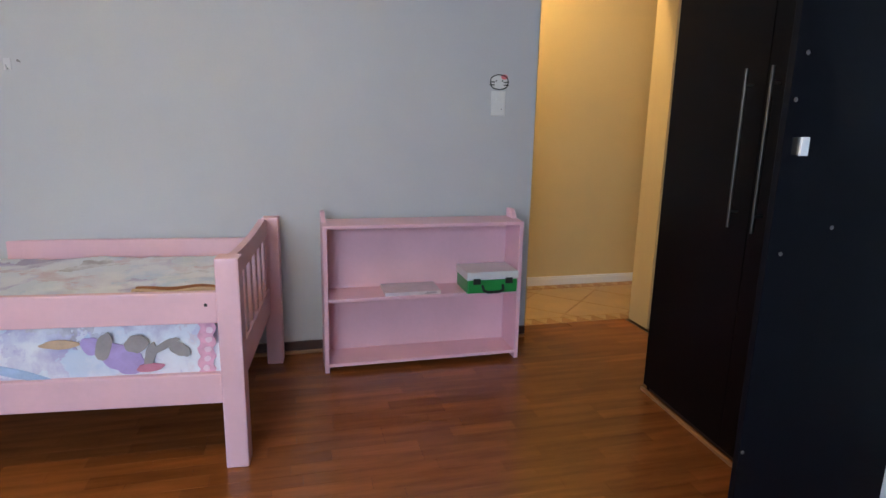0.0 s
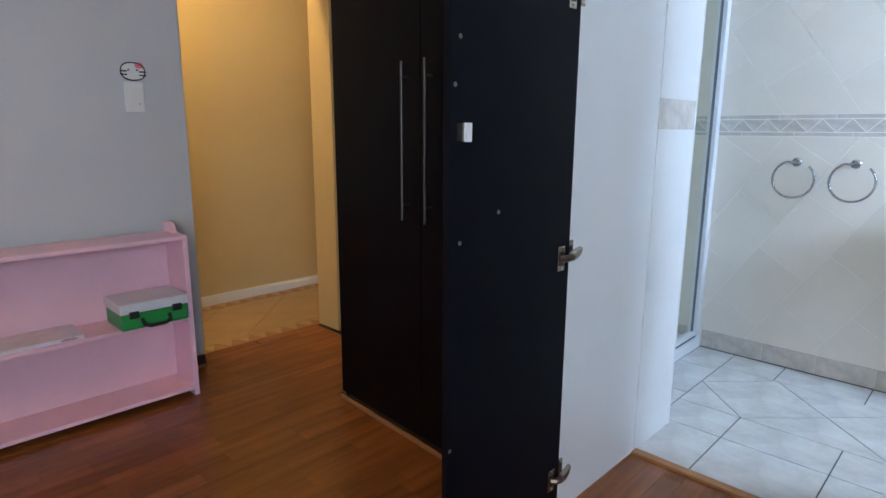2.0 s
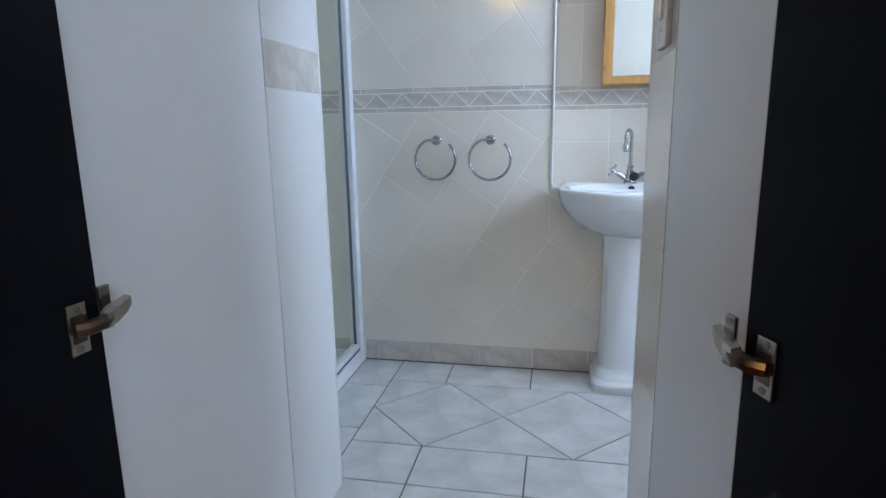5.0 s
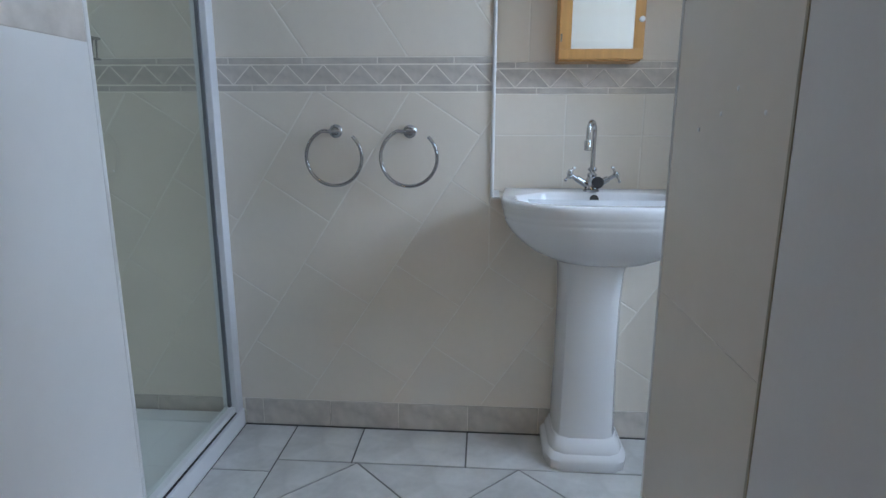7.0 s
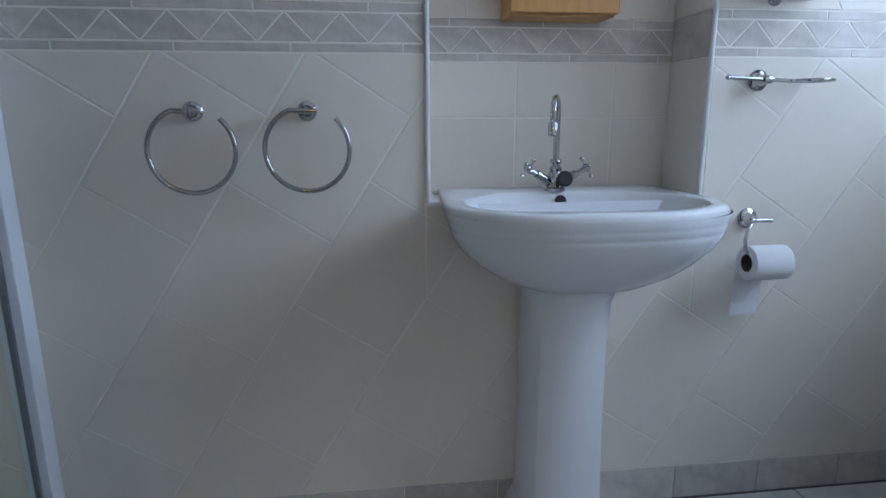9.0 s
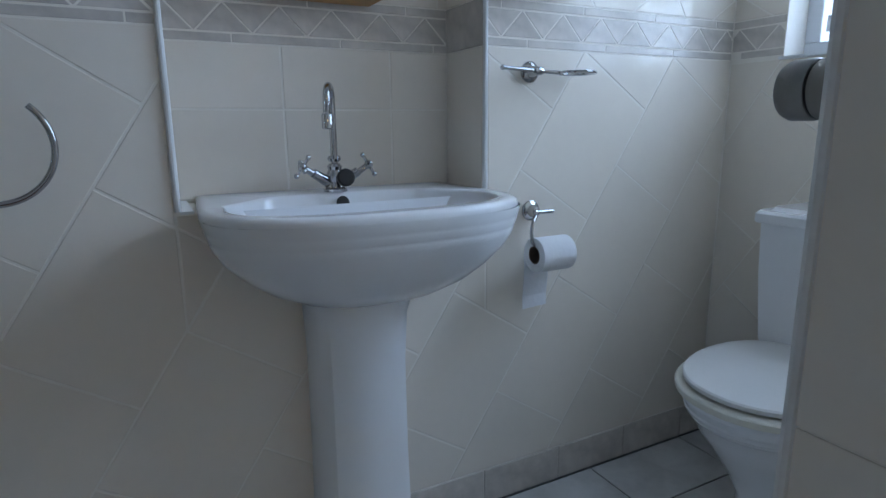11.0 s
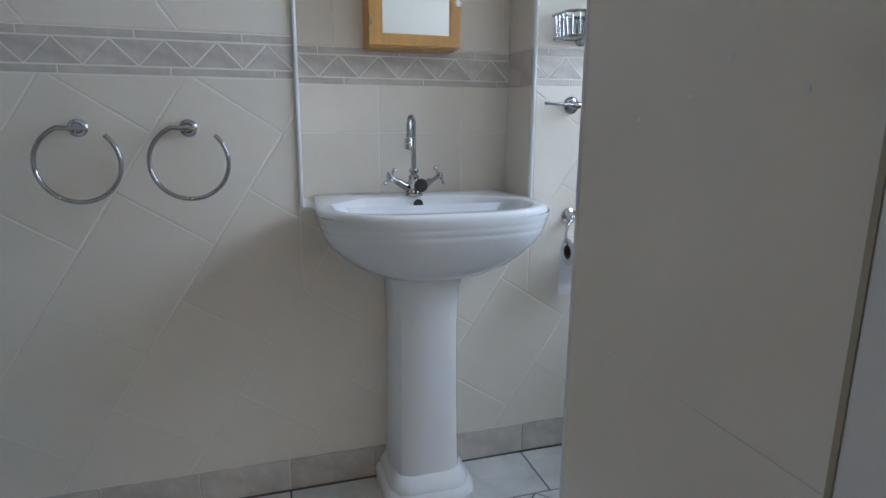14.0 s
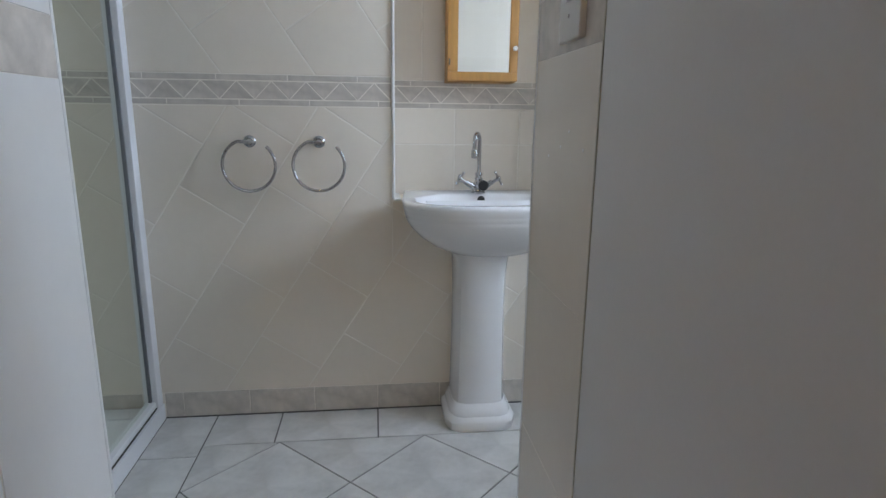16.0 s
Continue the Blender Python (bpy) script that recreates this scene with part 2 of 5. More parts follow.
def rod(a, b, r, sides=14, r2=None, bm=None):
    bm = bm or bmesh.new()
    a, b = Vector(a), Vector(b)
    turn = (b - a).to_track_quat("Z", "Y").to_matrix().to_4x4()
    bmesh.ops.create_cone(bm, cap_ends=True, segments=sides, radius1=r, radius2=r if r2 is None else r2, depth=(b - a).length, matrix=Matrix.Translation((a + b) / 2) @ turn)
    return bm


def tube(points, r, sides=10, closed=False, bm=None):
    """A round bar swept along points."""
    bm = bm or bmesh.new()
    pts = [Vector(p) for p in points]
    n = len(pts)
    rings = []
    up = None
    for i, p in enumerate(pts):
        d = (pts[(i + 1) % n] - pts[i - 1]) if closed or 0 < i < n - 1 else (pts[1] - pts[0] if i == 0 else pts[-1] - pts[-2])
        d.normalize()
        if up is None:
            up = d.orthogonal().normalized()
        up = (up - d * up.dot(d)).normalized()
        side = d.cross(up)
        rings.append([bm.verts.new(p + r * (math.cos(k * math.tau / sides) * up + math.sin(k * math.tau / sides) * side)) for k in range(sides)])
    for i in range(n if closed else n - 1):
        a, b = rings[i], rings[(i + 1) % n]
        for k in range(sides):
            bm.faces.new((a[k], a[(k + 1) % sides], b[(k + 1) % sides], b[k]))
    if not closed:
        bm.faces.new(rings[0])
        bm.faces.new(rings[-1])
    return bm


def lathe(profile, m=None, sides=24, bm=None, cap=True):
    """Radius and height pairs turned round the z axis, then posed by m."""
    bm = bm or bmesh.new()
    m = m or Matrix()
    rings = [[bm.verts.new(m @ Vector((r * math.cos(k * math.tau / sides), r * math.sin(k * math.tau / sides), z))) for k in range(sides)] for r, z in profile]
    for a, b in zip(rings, rings[1:]):
        for k in range(sides):
            bm.faces.new((a[k], a[(k + 1) % sides], b[(k + 1) % sides], b[k]))
    if cap:
        bm.faces.new(rings[0])
        bm.faces.new(rings[-1])
    return bm


def ball(p, r, bm=None, sides=12):
    bm = bm or bmesh.new()
    bmesh.ops.create_uvsphere(bm, u_segments=sides, v_segments=8, radius=r, matrix=Matrix.Translation(p))
    return bm


def loft(rings, bm=None, cap_first=True, cap_last=True):
    bm = bm or bmesh.new()
    vs = [[bm.verts.new(p) for p in ring] for ring in rings]
    n = len(vs[0])
    for a, b in zip(vs, vs[1:]):
        for k in range(n):
            bm.faces.new((a[k], a[(k + 1) % n], b[(k + 1) % n], b[k]))
    if cap_first:
        bm.faces.new(vs[0])
    if cap_last:
        bm.faces.new(vs[-1])
    return bm


def prism(outline, depth, axis="y", at=0.0):
    """An outline in the plane across the axis, given thickness along it."""
    bm = bmesh.new()
    put = {"x": lambda u, v, w: (w, u, v), "y": lambda u, v, w: (u, w, v), "z": lambda u, v, w: (u, v, w)}[axis]
    a = [bm.verts.new(put(u, v, at)) for u, v in outline]
    b = [bm.verts.new(put(u, v, at + depth)) for u, v in outline]
    bm.faces.new(a)
    bm.faces.new(list(reversed(b)))
    for k in range(len(a)):
        j = (k + 1) % len(a)
        bm.faces.new((a[k], a[j], b[j], b[k]))
    return bm


def structure(name, bm, mat, label, category="wall", parent=None):
    return tagged(link(name, bm, mat, parent), label, category, "", "structure")


# ---- tiles ----
def clip(poly, inside):
    """A convex polygon cut by half planes (a, b, c): a u + b v <= c."""
    for a, b, c in inside:
        out = []
        for i, p in enumerate(poly):
            q = poly[(i + 1) % len(poly)]
            dp, dq = a * p[0] + b * p[1] - c, a * q[0] + b * q[1] - c
            if dp <= 0:
                out.append(p)
            if dp * dq < 0:
                s = dp / (dp - dq)
                out.append((p[0] + s * (q[0] - p[0]), p[1] + s * (q[1] - p[1])))
        poly = out
        if len(poly) < 3:
            return []
    return poly


def area(poly):
    return sum(p[0] * q[1] - q[0] * p[1] for p, q in zip(poly, poly[1:] + poly[:1])) / 2


def shrink(poly, d):
    """A convex counter-clockwise polygon drawn in by d."""
    half = []
    for p, q in zip(poly, poly[1:] + poly[:1]):
        ex, ey = q[0] - p[0], q[1] - p[1]
        s = math.hypot(ex, ey)
        if s > 1e-6:
            half.append((ey / s, -ex / s, (ey * p[0] - ex * p[1]) / s - d))
    return clip(poly, half)


SHARED = {}


def tile_piece(name, poly, joint, thick, mat, parent, frame_m, edge=0.0016, key=None):
    """One tile with eased edges, standing on the plane u, v of frame_m, its face at w = thick."""
    if area(poly) < 0:
        poly = poly[::-1]
    poly = [p for i, p in enumerate(poly) if math.hypot(p[0] - poly[i - 1][0], p[1] - poly[i - 1][1]) > 0.007]
    if len(poly) < 3:
        return None
    cu, cv = sum(p[0] for p in poly) / len(poly), sum(p[1] for p in poly) / len(poly)
    if key is None or key not in SHARED:
        base = shrink([(u - cu, v - cv) for u, v in poly], joint / 2)
        top = shrink(base, edge) if len(base) >= 3 else []
        if len(base) < 3 or len(top) != len(base) or area(top) < 0.00012:
            return None
        bm = bmesh.new()
        a = [bm.verts.new((u, v, 0)) for u, v in base]
        b = [bm.verts.new((u, v, thick - edge * 0.7)) for u, v in base]
        c = [bm.verts.new((u, v, thick)) for u, v in top]
        for lo, hi in ((a, b), (b, c)):
            for k in range(len(a)):
                j = (k + 1) % len(a)
                bm.faces.new((lo[k], lo[j], hi[j], hi[k]))
        bm.faces.new(c)
        me = bpy.data.meshes.new(name)
        bm.to_mesh(me)
        bm.free()
        me.materials.append(mat)
        if key is None:
            SHARED_me = me
        else:
            SHARED[key] = me
    me = SHARED[key] if key is not None else SHARED_me
    ob = new(name, me)
    ob.parent = parent
    ob.matrix_basis = frame_m @ Matrix.Translation((cu, cv, 0))
    return ob


def rect(u0, u1, v0, v1):
    return [(-1, 0, -u0), (1, 0, u1), (0, -1, -v0), (0, 1, v1)]


def tile_field(parent, frame_m, bounds, origin, degrees, wide, high, joint, thick, mat, tag, shift=0.5, name="tile"):
    """Tiles in running bond: columns of the given width along the turned first axis, every other one shifted."""
    c, s = math.cos(radians(degrees)), math.sin(radians(degrees))
    d1, d2 = (c, s), (-s, c)
    for i in range(-14, 15):
        for j in range(-14, 15):
            a0, b0 = i * wide, (j + (shift if i % 2 else 0)) * high
            quad = [(origin[0] + a * d1[0] + b * d2[0], origin[1] + a * d1[1] + b * d2[1]) for a, b in ((a0, b0), (a0 + wide, b0), (a0 + wide, b0 + high), (a0, b0 + high))]
            cut = clip(quad, bounds)
            if len(cut) < 3:
                continue
            whole = abs(area(cut)) > 0.9999 * wide * high
            tile_piece(name, cut, joint, thick, mat, parent, frame_m, key=(tag, wide, high, degrees) if whole else None)


def wall_frame(origin, along, out):
    """u along the wall, v up, w out of it."""
    u, w = Vector(along), Vector(out)
    v = Vector((0, 0, 1))
    m = Matrix((u, v, w)).transposed().to_4x4()
    return Matrix.Translation(origin) @ m

# ---- large structure ----
CEIL = 2.55
EAST = 3.308            # tiled wall behind the basin
SKIRT, LOW, HIGH = 0.098, 1.122, 1.222
N0, N1 = -0.206, 0.428  # the niche
NICHE_BACK = 3.482

floor = structure("floor", boxes((-2.4, 2.05, -1.75, 3.04, -0.2, -0.006)), DARK_WOOD, "strip-pattern reddish laminate floor of the bedroom", "floor")
bath_floor = structure("floor_bathroom", boxes((2.05, 3.6, -1.02, 2.3, -0.2, -0.003)), FLOOR_GROUT, "pale marbled tile floor with dark joints", "floor")
hall_floor = structure("floor_hall", boxes((-0.4, 3.4, 3.04, 3.9, -0.2, -0.003)), HALL_EDGE, "tan tiled hall floor with a brown patterned border", "floor")
structure("ceiling_bedroom", boxes((-2.6, 2.05, -1.95, 3.04, CEIL, CEIL + 0.1)), WHITE_PAINT, "plain white bedroom ceiling", "ceiling")
structure("ceiling_bathroom", boxes((2.05, 3.9, -1.2, 2.5, CEIL, CEIL + 0.1)), WHITE_PAINT, "plain white bathroom ceiling", "ceiling")
structure("ceiling_hall", boxes((-0.6, 3.6, 3.04, 4.1, CEIL, CEIL + 0.1)), WHITE_PAINT, "plain white hall ceiling", "ceiling")

# bedroom
structure("wall_north", boxes((-2.6, 1.297, 2.894, 3.04, 0, CEIL), (1.297, 2.062, 2.894, 3.04, 2.05, CEIL)), GREY_WALL, "cool grey painted bedroom wall with an opening to the hall")
structure("wall_opening_side", boxes((2.062, 2.3, 2.85, 3.045, 0, CEIL)), YELLOW_WALL, "yellow painted side of the hall opening")
structure("wall_opening_face", boxes((1.2972, 1.305, 2.9, 3.046, 0, 2.05)), YELLOW_WALL, "yellow painted end of the bedroom wall")
structure("wall_west", boxes((-2.6, -2.4, -1.95, 2.894, 0, CEIL)), GREY_WALL, "plain grey painted bedroom wall")
structure("wall_south", boxes((-2.4, -2.1, -1.95, -1.75, 0, CEIL), (-0.3, 2.05, -1.95, -1.75, 0, CEIL), (-2.1, -0.3, -1.95, -1.75, 0, 0.9), (-2.1, -0.3, -1.95, -1.75, 2.1, CEIL)), GREY_WALL,
          "grey painted bedroom wall with a window")
structure("wall_bedroom_east", boxes((2.053, 2.2, -1.95, -1.203, 0, CEIL)), GREY_WALL, "plain grey painted bedroom wall")
structure("wall_behind_wardrobe", boxes((2.13, 2.3, 1.15, 2.85, 0, CEIL)), GREY_WALL, "plain grey wall behind the wardrobe")
structure("baseboard", boxes((-2.4, 1.297, 2.879, 2.894, 0, 0.062), bevel=0.004), DARK_WOOD, "dark brown wooden baseboard along the grey wall", "baseboard")

structure("trim_skirting", boxes((-2.4, 1.290, 2.864, 2.8785, 0, 0.018), bevel=0.004), TRIM_WOOD, "thin light wooden beading along the baseboard", "trim")

# hall
structure("wall_hall", boxes((-0.6, 3.6, 3.865, 4.05, 0, CEIL)), YELLOW_WALL, "yellow painted hall wall in warm lamplight")
structure("wall_hall_west", boxes((-0.6, -0.4, 3.04, 3.865, 0, CEIL)), YELLOW_WALL, "plain yellow end wall of the hall")
structure("wall_hall_east", boxes((3.4, 3.6, 3.04, 3.865, 0, CEIL)), YELLOW_WALL, "plain yellow end wall of the hall")
structure("wall_hall_near", boxes((2.3, 3.4, 2.85, 3.04, 0, CEIL)), YELLOW_WALL, "plain yellow hall wall")
structure("baseboard_hall", boxes((-0.4, 3.4, 3.848, 3.8645, 0, 0.05), (-0.4, 3.4, 3.853, 3.8645, 0.05, 0.064)), WHITE_PAINT, "white moulded baseboard of the hall", "baseboard")

# bathroom
east = structure("wall_east", boxes((EAST + 0.0008, 3.75, N1, 2.5, 0, CEIL), (EAST + 0.0008, 3.75, -1.2, N0, 0, CEIL), (EAST + 0.0008, 3.75, N0, N1, 0, 0.70),
                                    (EAST + 0.0008, 3.75, N0, N0 + 0.08, 0.70, 0.800), (EAST + 0.0008, 3.75, N1 - 0.08, N1, 0.70, 0.800), (NICHE_BACK + 0.0008, 3.75, N0, N1, 0.70, 1.75),
                                    (EAST + 0.0008, 3.75, N0, N1, 1.75, CEIL)), GROUT, "cream tiled bathroom wall laid diagonally with a marble border and a niche")
mid, halfw = (N0 + N1) / 2, (N1 - N0) / 2
arch = [(mid + halfw * math.cos(a), 1.535 + 0.115 * math.sin(a)) for a in [math.pi * k / 20 for k in range(21)]]
structure("niche_arch", prism([(N1, 1.76), *arch, (N0, 1.76)], NICHE_BACK - EAST, "x", EAST), TILE, "cream arched head of the basin niche", "wall")
south = structure("wall_bath_south", boxes((2.30, 2.46, -1.2, -1.0108, 0, CEIL), (3.157, 3.5, -1.2, -1.0108, 0, CEIL), (2.46, 3.157, -1.2, -1.0108, 0, 1.113), (2.46, 3.157, -1.2, -1.0108, 1.98, CEIL)),
                  GROUT, "cream tiled bathroom wall with a barred window")
structure("wall_bath_west", boxes((2.018, 2.3412, -1.2, 0.1972, 0, CEIL)), GROUT, "tiled wall between passage and toilet")
structure("wall_shower_west", boxes((2.05, 2.3484, 1.0266, 2.5, 0, CEIL)), GROUT, "tiled wall between passage and shower")
structure("wall_shower_north", boxes((2.354, 3.308, 2.3, 2.5, 0, CEIL)), TILE, "plain tiled end wall of the shower")
west_south, west_north = bpy.data.objects["wall_bath_west"], bpy.data.objects["wall_shower_west"]

# floor trim between laminate and tiles
structure("trim_threshold", boxes((2.029, 2.066, 0.199, 1.024, -0.006, 0.011), bevel=0.004), TRIM_WOOD, "wooden threshold strip between laminate and tiles", "trim")

# windows
def window(name, x0, x1, y, z0, z1, bars, label):
    w = thing(name, pose((x0 + x1) / 2, y, z0), label, "window")
    w["kind"] = "structure"
    hx, h = (x1 - x0) / 2, z1 - z0
    part("window_frame", boxes((-hx, hx, -0.03, 0.03, 0, 0.04), (-hx, hx, -0.03, 0.03, h - 0.04, h), (-hx, -hx + 0.04, -0.03, 0.03, 0.04, h - 0.04), (hx - 0.04, hx, -0.03, 0.03, 0.04, h - 0.04),
                               (-0.018, 0.018, -0.025, 0.025, 0.04, h - 0.04), bevel=0.004), ALUMINIUM, w)
    for s in (-1, 1):
        pane = part("pane", boxes((min(s * 0.018, s * (hx - 0.04)), max(s * 0.018, s * (hx - 0.04)), -0.003, 0.003, 0.04, h - 0.04)), PANE, w)
        pane.visible_shadow = False
    part("window_sill", boxes((-hx, hx, 0.03, 0.13, -0.003, 0.004)), ALUMINIUM, w)
    for k in range(bars):
        x = -hx + (k + 1) * 2 * hx / (bars + 1)
        part("bar", rod((x, 0.055, 0.004), (x, 0.055, h), 0.005, 8), ALUMINIUM, w)
    for k in range(3):
        z = h * (k + 1) / 4
        part("crossbar", boxes((-hx, hx, 0.047, 0.055, z - 0.005, z + 0.005)), ALUMINIUM, w)
    part("catch", boxes((hx - 0.075, hx - 0.06, 0.03, 0.045, 0.06, 0.10), bevel=0.003), ALUMINIUM, w)
    return w


window("window_1", 2.46, 3.157, -1.12, 1.113, 1.98, 7, "white steel bathroom window with burglar bars, bright with daylight")
structure("backdrop", boxes((2.25, 3.7, -1.62, -1.60, 0.7, 2.6)), BRIGHT_SKY, "bright daylight sky beyond the bathroom window", "backdrop")
window("window_2", -2.1, -0.3, -1.85, 0.9, 2.1, 0, "white framed bedroom window")


# ---- bathroom fittings ----
def rose(m, r=0.027):
    """A turned wall mount, its axis along the local z."""
    return lathe([(r, 0), (r, 0.004), (r * 0.86, 0.007), (r * 0.6, 0.010), (r * 0.5, 0.020), (r * 0.42, 0.028), (r * 0.18, 0.030)], m, 28)


OUT = pose(0, 0, 0, 0, -90, 0)  # local z turned to -x


def towel_ring(y):
    ob = thing("towel_ring", pose(EAST, y, 1.004), "open chrome towel ring on a round wall mount", "towel ring", "towel rings on the tiled wall")
    part("mount", rose(OUT, 0.0205), CHROME, ob, "", True)
    part("pin", rod((-0.034, 0.012, 0), (-0.034, -0.022, 0), 0.0055, 12), CHROME, ob, "", True)
    r = 0.086
    part("ring", tube([(-0.036, 0.0, -0.001)] + [(-0.036, -r * math.cos(radians(k)), -0.078 + r * math.sin(radians(k))) for k in range(47, -249, -7)][::-1], 0.0054, 10), CHROME, ob, "", True)
    return ob


for y in (0.914, 0.684):
    towel_ring(y)


def d_outline(z, hw, front, back, cy=0.10, n=36):
    """A basin outline: straight back, rounded front."""
    pts = [(back, cy + hw * 0.955, z)]
    mid_x = front + min(0.22, (back - front) * 0.75)
    for k in range(n + 1):
        a = math.pi / 2 + math.pi * k / n
        e = 0.74
        ca, sa = math.cos(a), math.sin(a)
        pts.append((mid_x + (mid_x - front) * math.copysign(abs(ca) ** e, ca), cy + hw * math.copysign(abs(sa) ** e, sa), z))
    pts += [(back, cy - hw * 0.955 * (1 - k / 6), z) for k in range(13) if k < 12]
    return pts


def basin():
    ob = thing("pedestal_basin", pose(3.2, 0.10, 0), "white ceramic pedestal basin with ribbed rim, set into the niche", "basin")
    inv = Matrix.Translation((-3.2, -0.10, 0))
    bk = EAST - 0.001
    levels = [(0.622, 0.115, 3.165, bk), (0.634, 0.150, 3.135, bk), (0.660, 0.205, 3.100, bk), (0.690, 0.245, 3.075, bk), (0.722, 0.276, 3.055, bk), (0.745, 0.2895, 3.045, bk), (0.757, 0.2936, 3.0415, bk),
              (0.7600, 0.2936, 3.0416, bk), (0.763, 0.2950, 3.0402, bk), (0.776, 0.2992, 3.0368, bk), (0.7790, 0.2992, 3.0369, bk), (0.782, 0.3004, 3.0356, bk), (0.795, 0.304, 3.034, bk), (0.800, 0.304, 3.034, bk)]
    bm = loft([[inv @ Vector(p) for p in d_outline(*lv)] for lv in levels], cap_last=False)
    part("bowl", bm, CERAMIC, ob, "", True)
    # rim and deck reach back into the niche; the inner bowl is sunk into them
    rim_out = [d_outline(0.800, 0.304, 3.034, NICHE_BACK - 0.004), d_outline(0.807, 0.3036, 3.0345, NICHE_BACK - 0.004), d_outline(0.8118, 0.3015, 3.037, NICHE_BACK - 0.004), d_outline(0.8148, 0.2975, 3.0415, NICHE_BACK - 0.005), d_outline(0.8158, 0.2925, 3.047, NICHE_BACK - 0.005)]
    rings = [[inv @ Vector(p) for p in r] for r in rim_out]
    outer = rim_out[-1]
    cx = 3.232
    first = []
    for p in outer:
        a = math.atan2((p[1] - 0.10) / 0.262, (p[0] - cx) / 0.153)
        first.append(a)
    for z, k in ((0.8152, 1.012), (0.8135, 0.995), (0.809, 0.982), (0.800, 0.965), (0.775, 0.92), (0.745, 0.80), (0.722, 0.58), (0.715, 0.30)):
        rings.append([inv @ Vector((cx + 0.153 * k * math.copysign(abs(math.cos(a)) ** 0.72, math.cos(a)), 0.10 + 0.262 * k * math.copysign(abs(math.sin(a)) ** 0.72, math.sin(a)), z)) for a in first])
    part("rim", loft(rings, cap_first=False), CERAMIC, ob, "", True)
    # solid black disc in place of a hole, painting the dark inside
    part("overflow", lathe([(0.014, 0), (0.014, 0.003), (0.010, 0.0035)], pose(0.1705, 0.006, 0.794, 0, -78, 0), 18), BLACK_RUBBER, ob, "dark overflow hole")
    part("waste", lathe([(0.022, 0), (0.022, 0.003), (0.012, 0.004)], pose(0.030, 0, 0.7135), 20), CHROME, ob, "chrome waste", True)

    # pedestal: faceted column on a stepped foot
    def ring(z, hw, front, c):
        f, b = front - 3.2, bk - 3.2
        y0 = 0.028
        return [(b, y0 + hw, z), (f + c * 1.2, y0 + hw, z), (f + c * 0.35, y0 + hw - c * 0.35, z), (f, y0 + hw - c, z), (f, y0 - hw + c, z), (f + c * 0.35, y0 - hw + c * 0.35, z), (f + c * 1.2, y0 - hw, z), (b, y0 - hw, z)]
    foot = [(0.0, 0.125, 3.103, 0.05), (0.030, 0.127, 3.100, 0.05), (0.040, 0.122, 3.106, 0.05), (0.047, 0.112, 3.118, 0.045), (0.058, 0.110, 3.121, 0.045), (0.072, 0.101, 3.134, 0.04), (0.082, 0.098, 3.150, 0.04)]
    part("foot", loft([ring(*f) for f in foot]), CERAMIC, ob, "", True)
    column = [(0.070, 0.097, 3.152, 0.042), (0.10, 0.094, 3.155, 0.042), (0.30, 0.090, 3.160, 0.042), (0.50, 0.089, 3.161, 0.042), (0.60, 0.093, 3.157, 0.042), (0.626, 0.099, 3.151, 0.042), (0.645, 0.100, 3.150, 0.042)]
    part("pedestal", loft([ring(*c) for c in column]), CERAMIC, ob, "", True)
    return ob


basin()


def mixer_tap():
    ob = thing("mixer_tap", pose(3.402, 0.111, 0.8155), "chrome basin mixer with swan neck and cross handles", "tap")
    part("base", lathe([(0.026, 0), (0.026, 0.006), (0.020, 0.010), (0.017, 0.022), (0.020, 0.034), (0.014, 0.046), (0.016, 0.054), (0.011, 0.060)], None, 24), CHROME, ob, "", True)
    swing = pose(0, 0, 0, 0, 0, -26)
    neck = [(0, 0, 0.055), (0, 0, 0.12), (0, 0, 0.17)] + [(-0.031 + 0.031 * math.cos(a), 0, 0.188 + 0.031 * math.sin(a)) for a in [math.pi * k / 12 for k in range(13)]] + [(-0.063, 0, 0.165)]
    part("spout", tube([swing @ Vector(p) for p in neck], 0.0075, 14), CHROME, ob, "", True)
    part("aerator", lathe([(0.008, -0.024), (0.0115, -0.022), (0.0115, 0.004), (0.009, 0.008)], swing @ pose(-0.063, 0, 0.156), 18), CHROME, ob, "", True)
    part("collar", lathe([(0.012, -0.006), (0.015, 0), (0.012, 0.006)], pose(0, 0, 0.070), 18), CHROME, ob, "", True)
    for s in (-1, 1):
        tip = Vector((-0.012, s * 0.062, 0.050))
        arm = part("valve_body", rod((0, s * 0.012, 0.018), tip * 0.8 + Vector((0, 0, 0.002)), 0.012, 16, 0.010), CHROME, ob, "", True)
        d = Vector((-0.1, s * 1.0, 0.55)).normalized()
        hub = tip + d * 0.012
        bm = rod(tip * 0.8, hub, 0.0065, 12)
        ball(hub, 0.010, bm)
        a = d.orthogonal().normalized()
        b = d.cross(a)
        for k in range(4):
            e = math.cos(k * math.pi / 2 + 0.5) * a + math.sin(k * math.pi / 2 + 0.5) * b
            rod(hub, hub + e * 0.022, 0.004, 8, 0.003, bm)
            ball(hub + e * 0.024, 0.0055, bm, 8)
        part("cross_handle", bm, CHROME, ob, "", True)
    plug = tagged(link("basin_plug", lathe([(0.017, 0), (0.019, 0.004), (0.019, 0.010), (0.016, 0.013)], pose(0, 0, 0, 0, -80, 0), 24), BLACK_RUBBER, None, "", True), "black rubber basin plug hung on the mixer tap", "plug")
    plug.matrix_world = pose(3.372, 0.099, 0.846)
    return ob


mixer_tap()


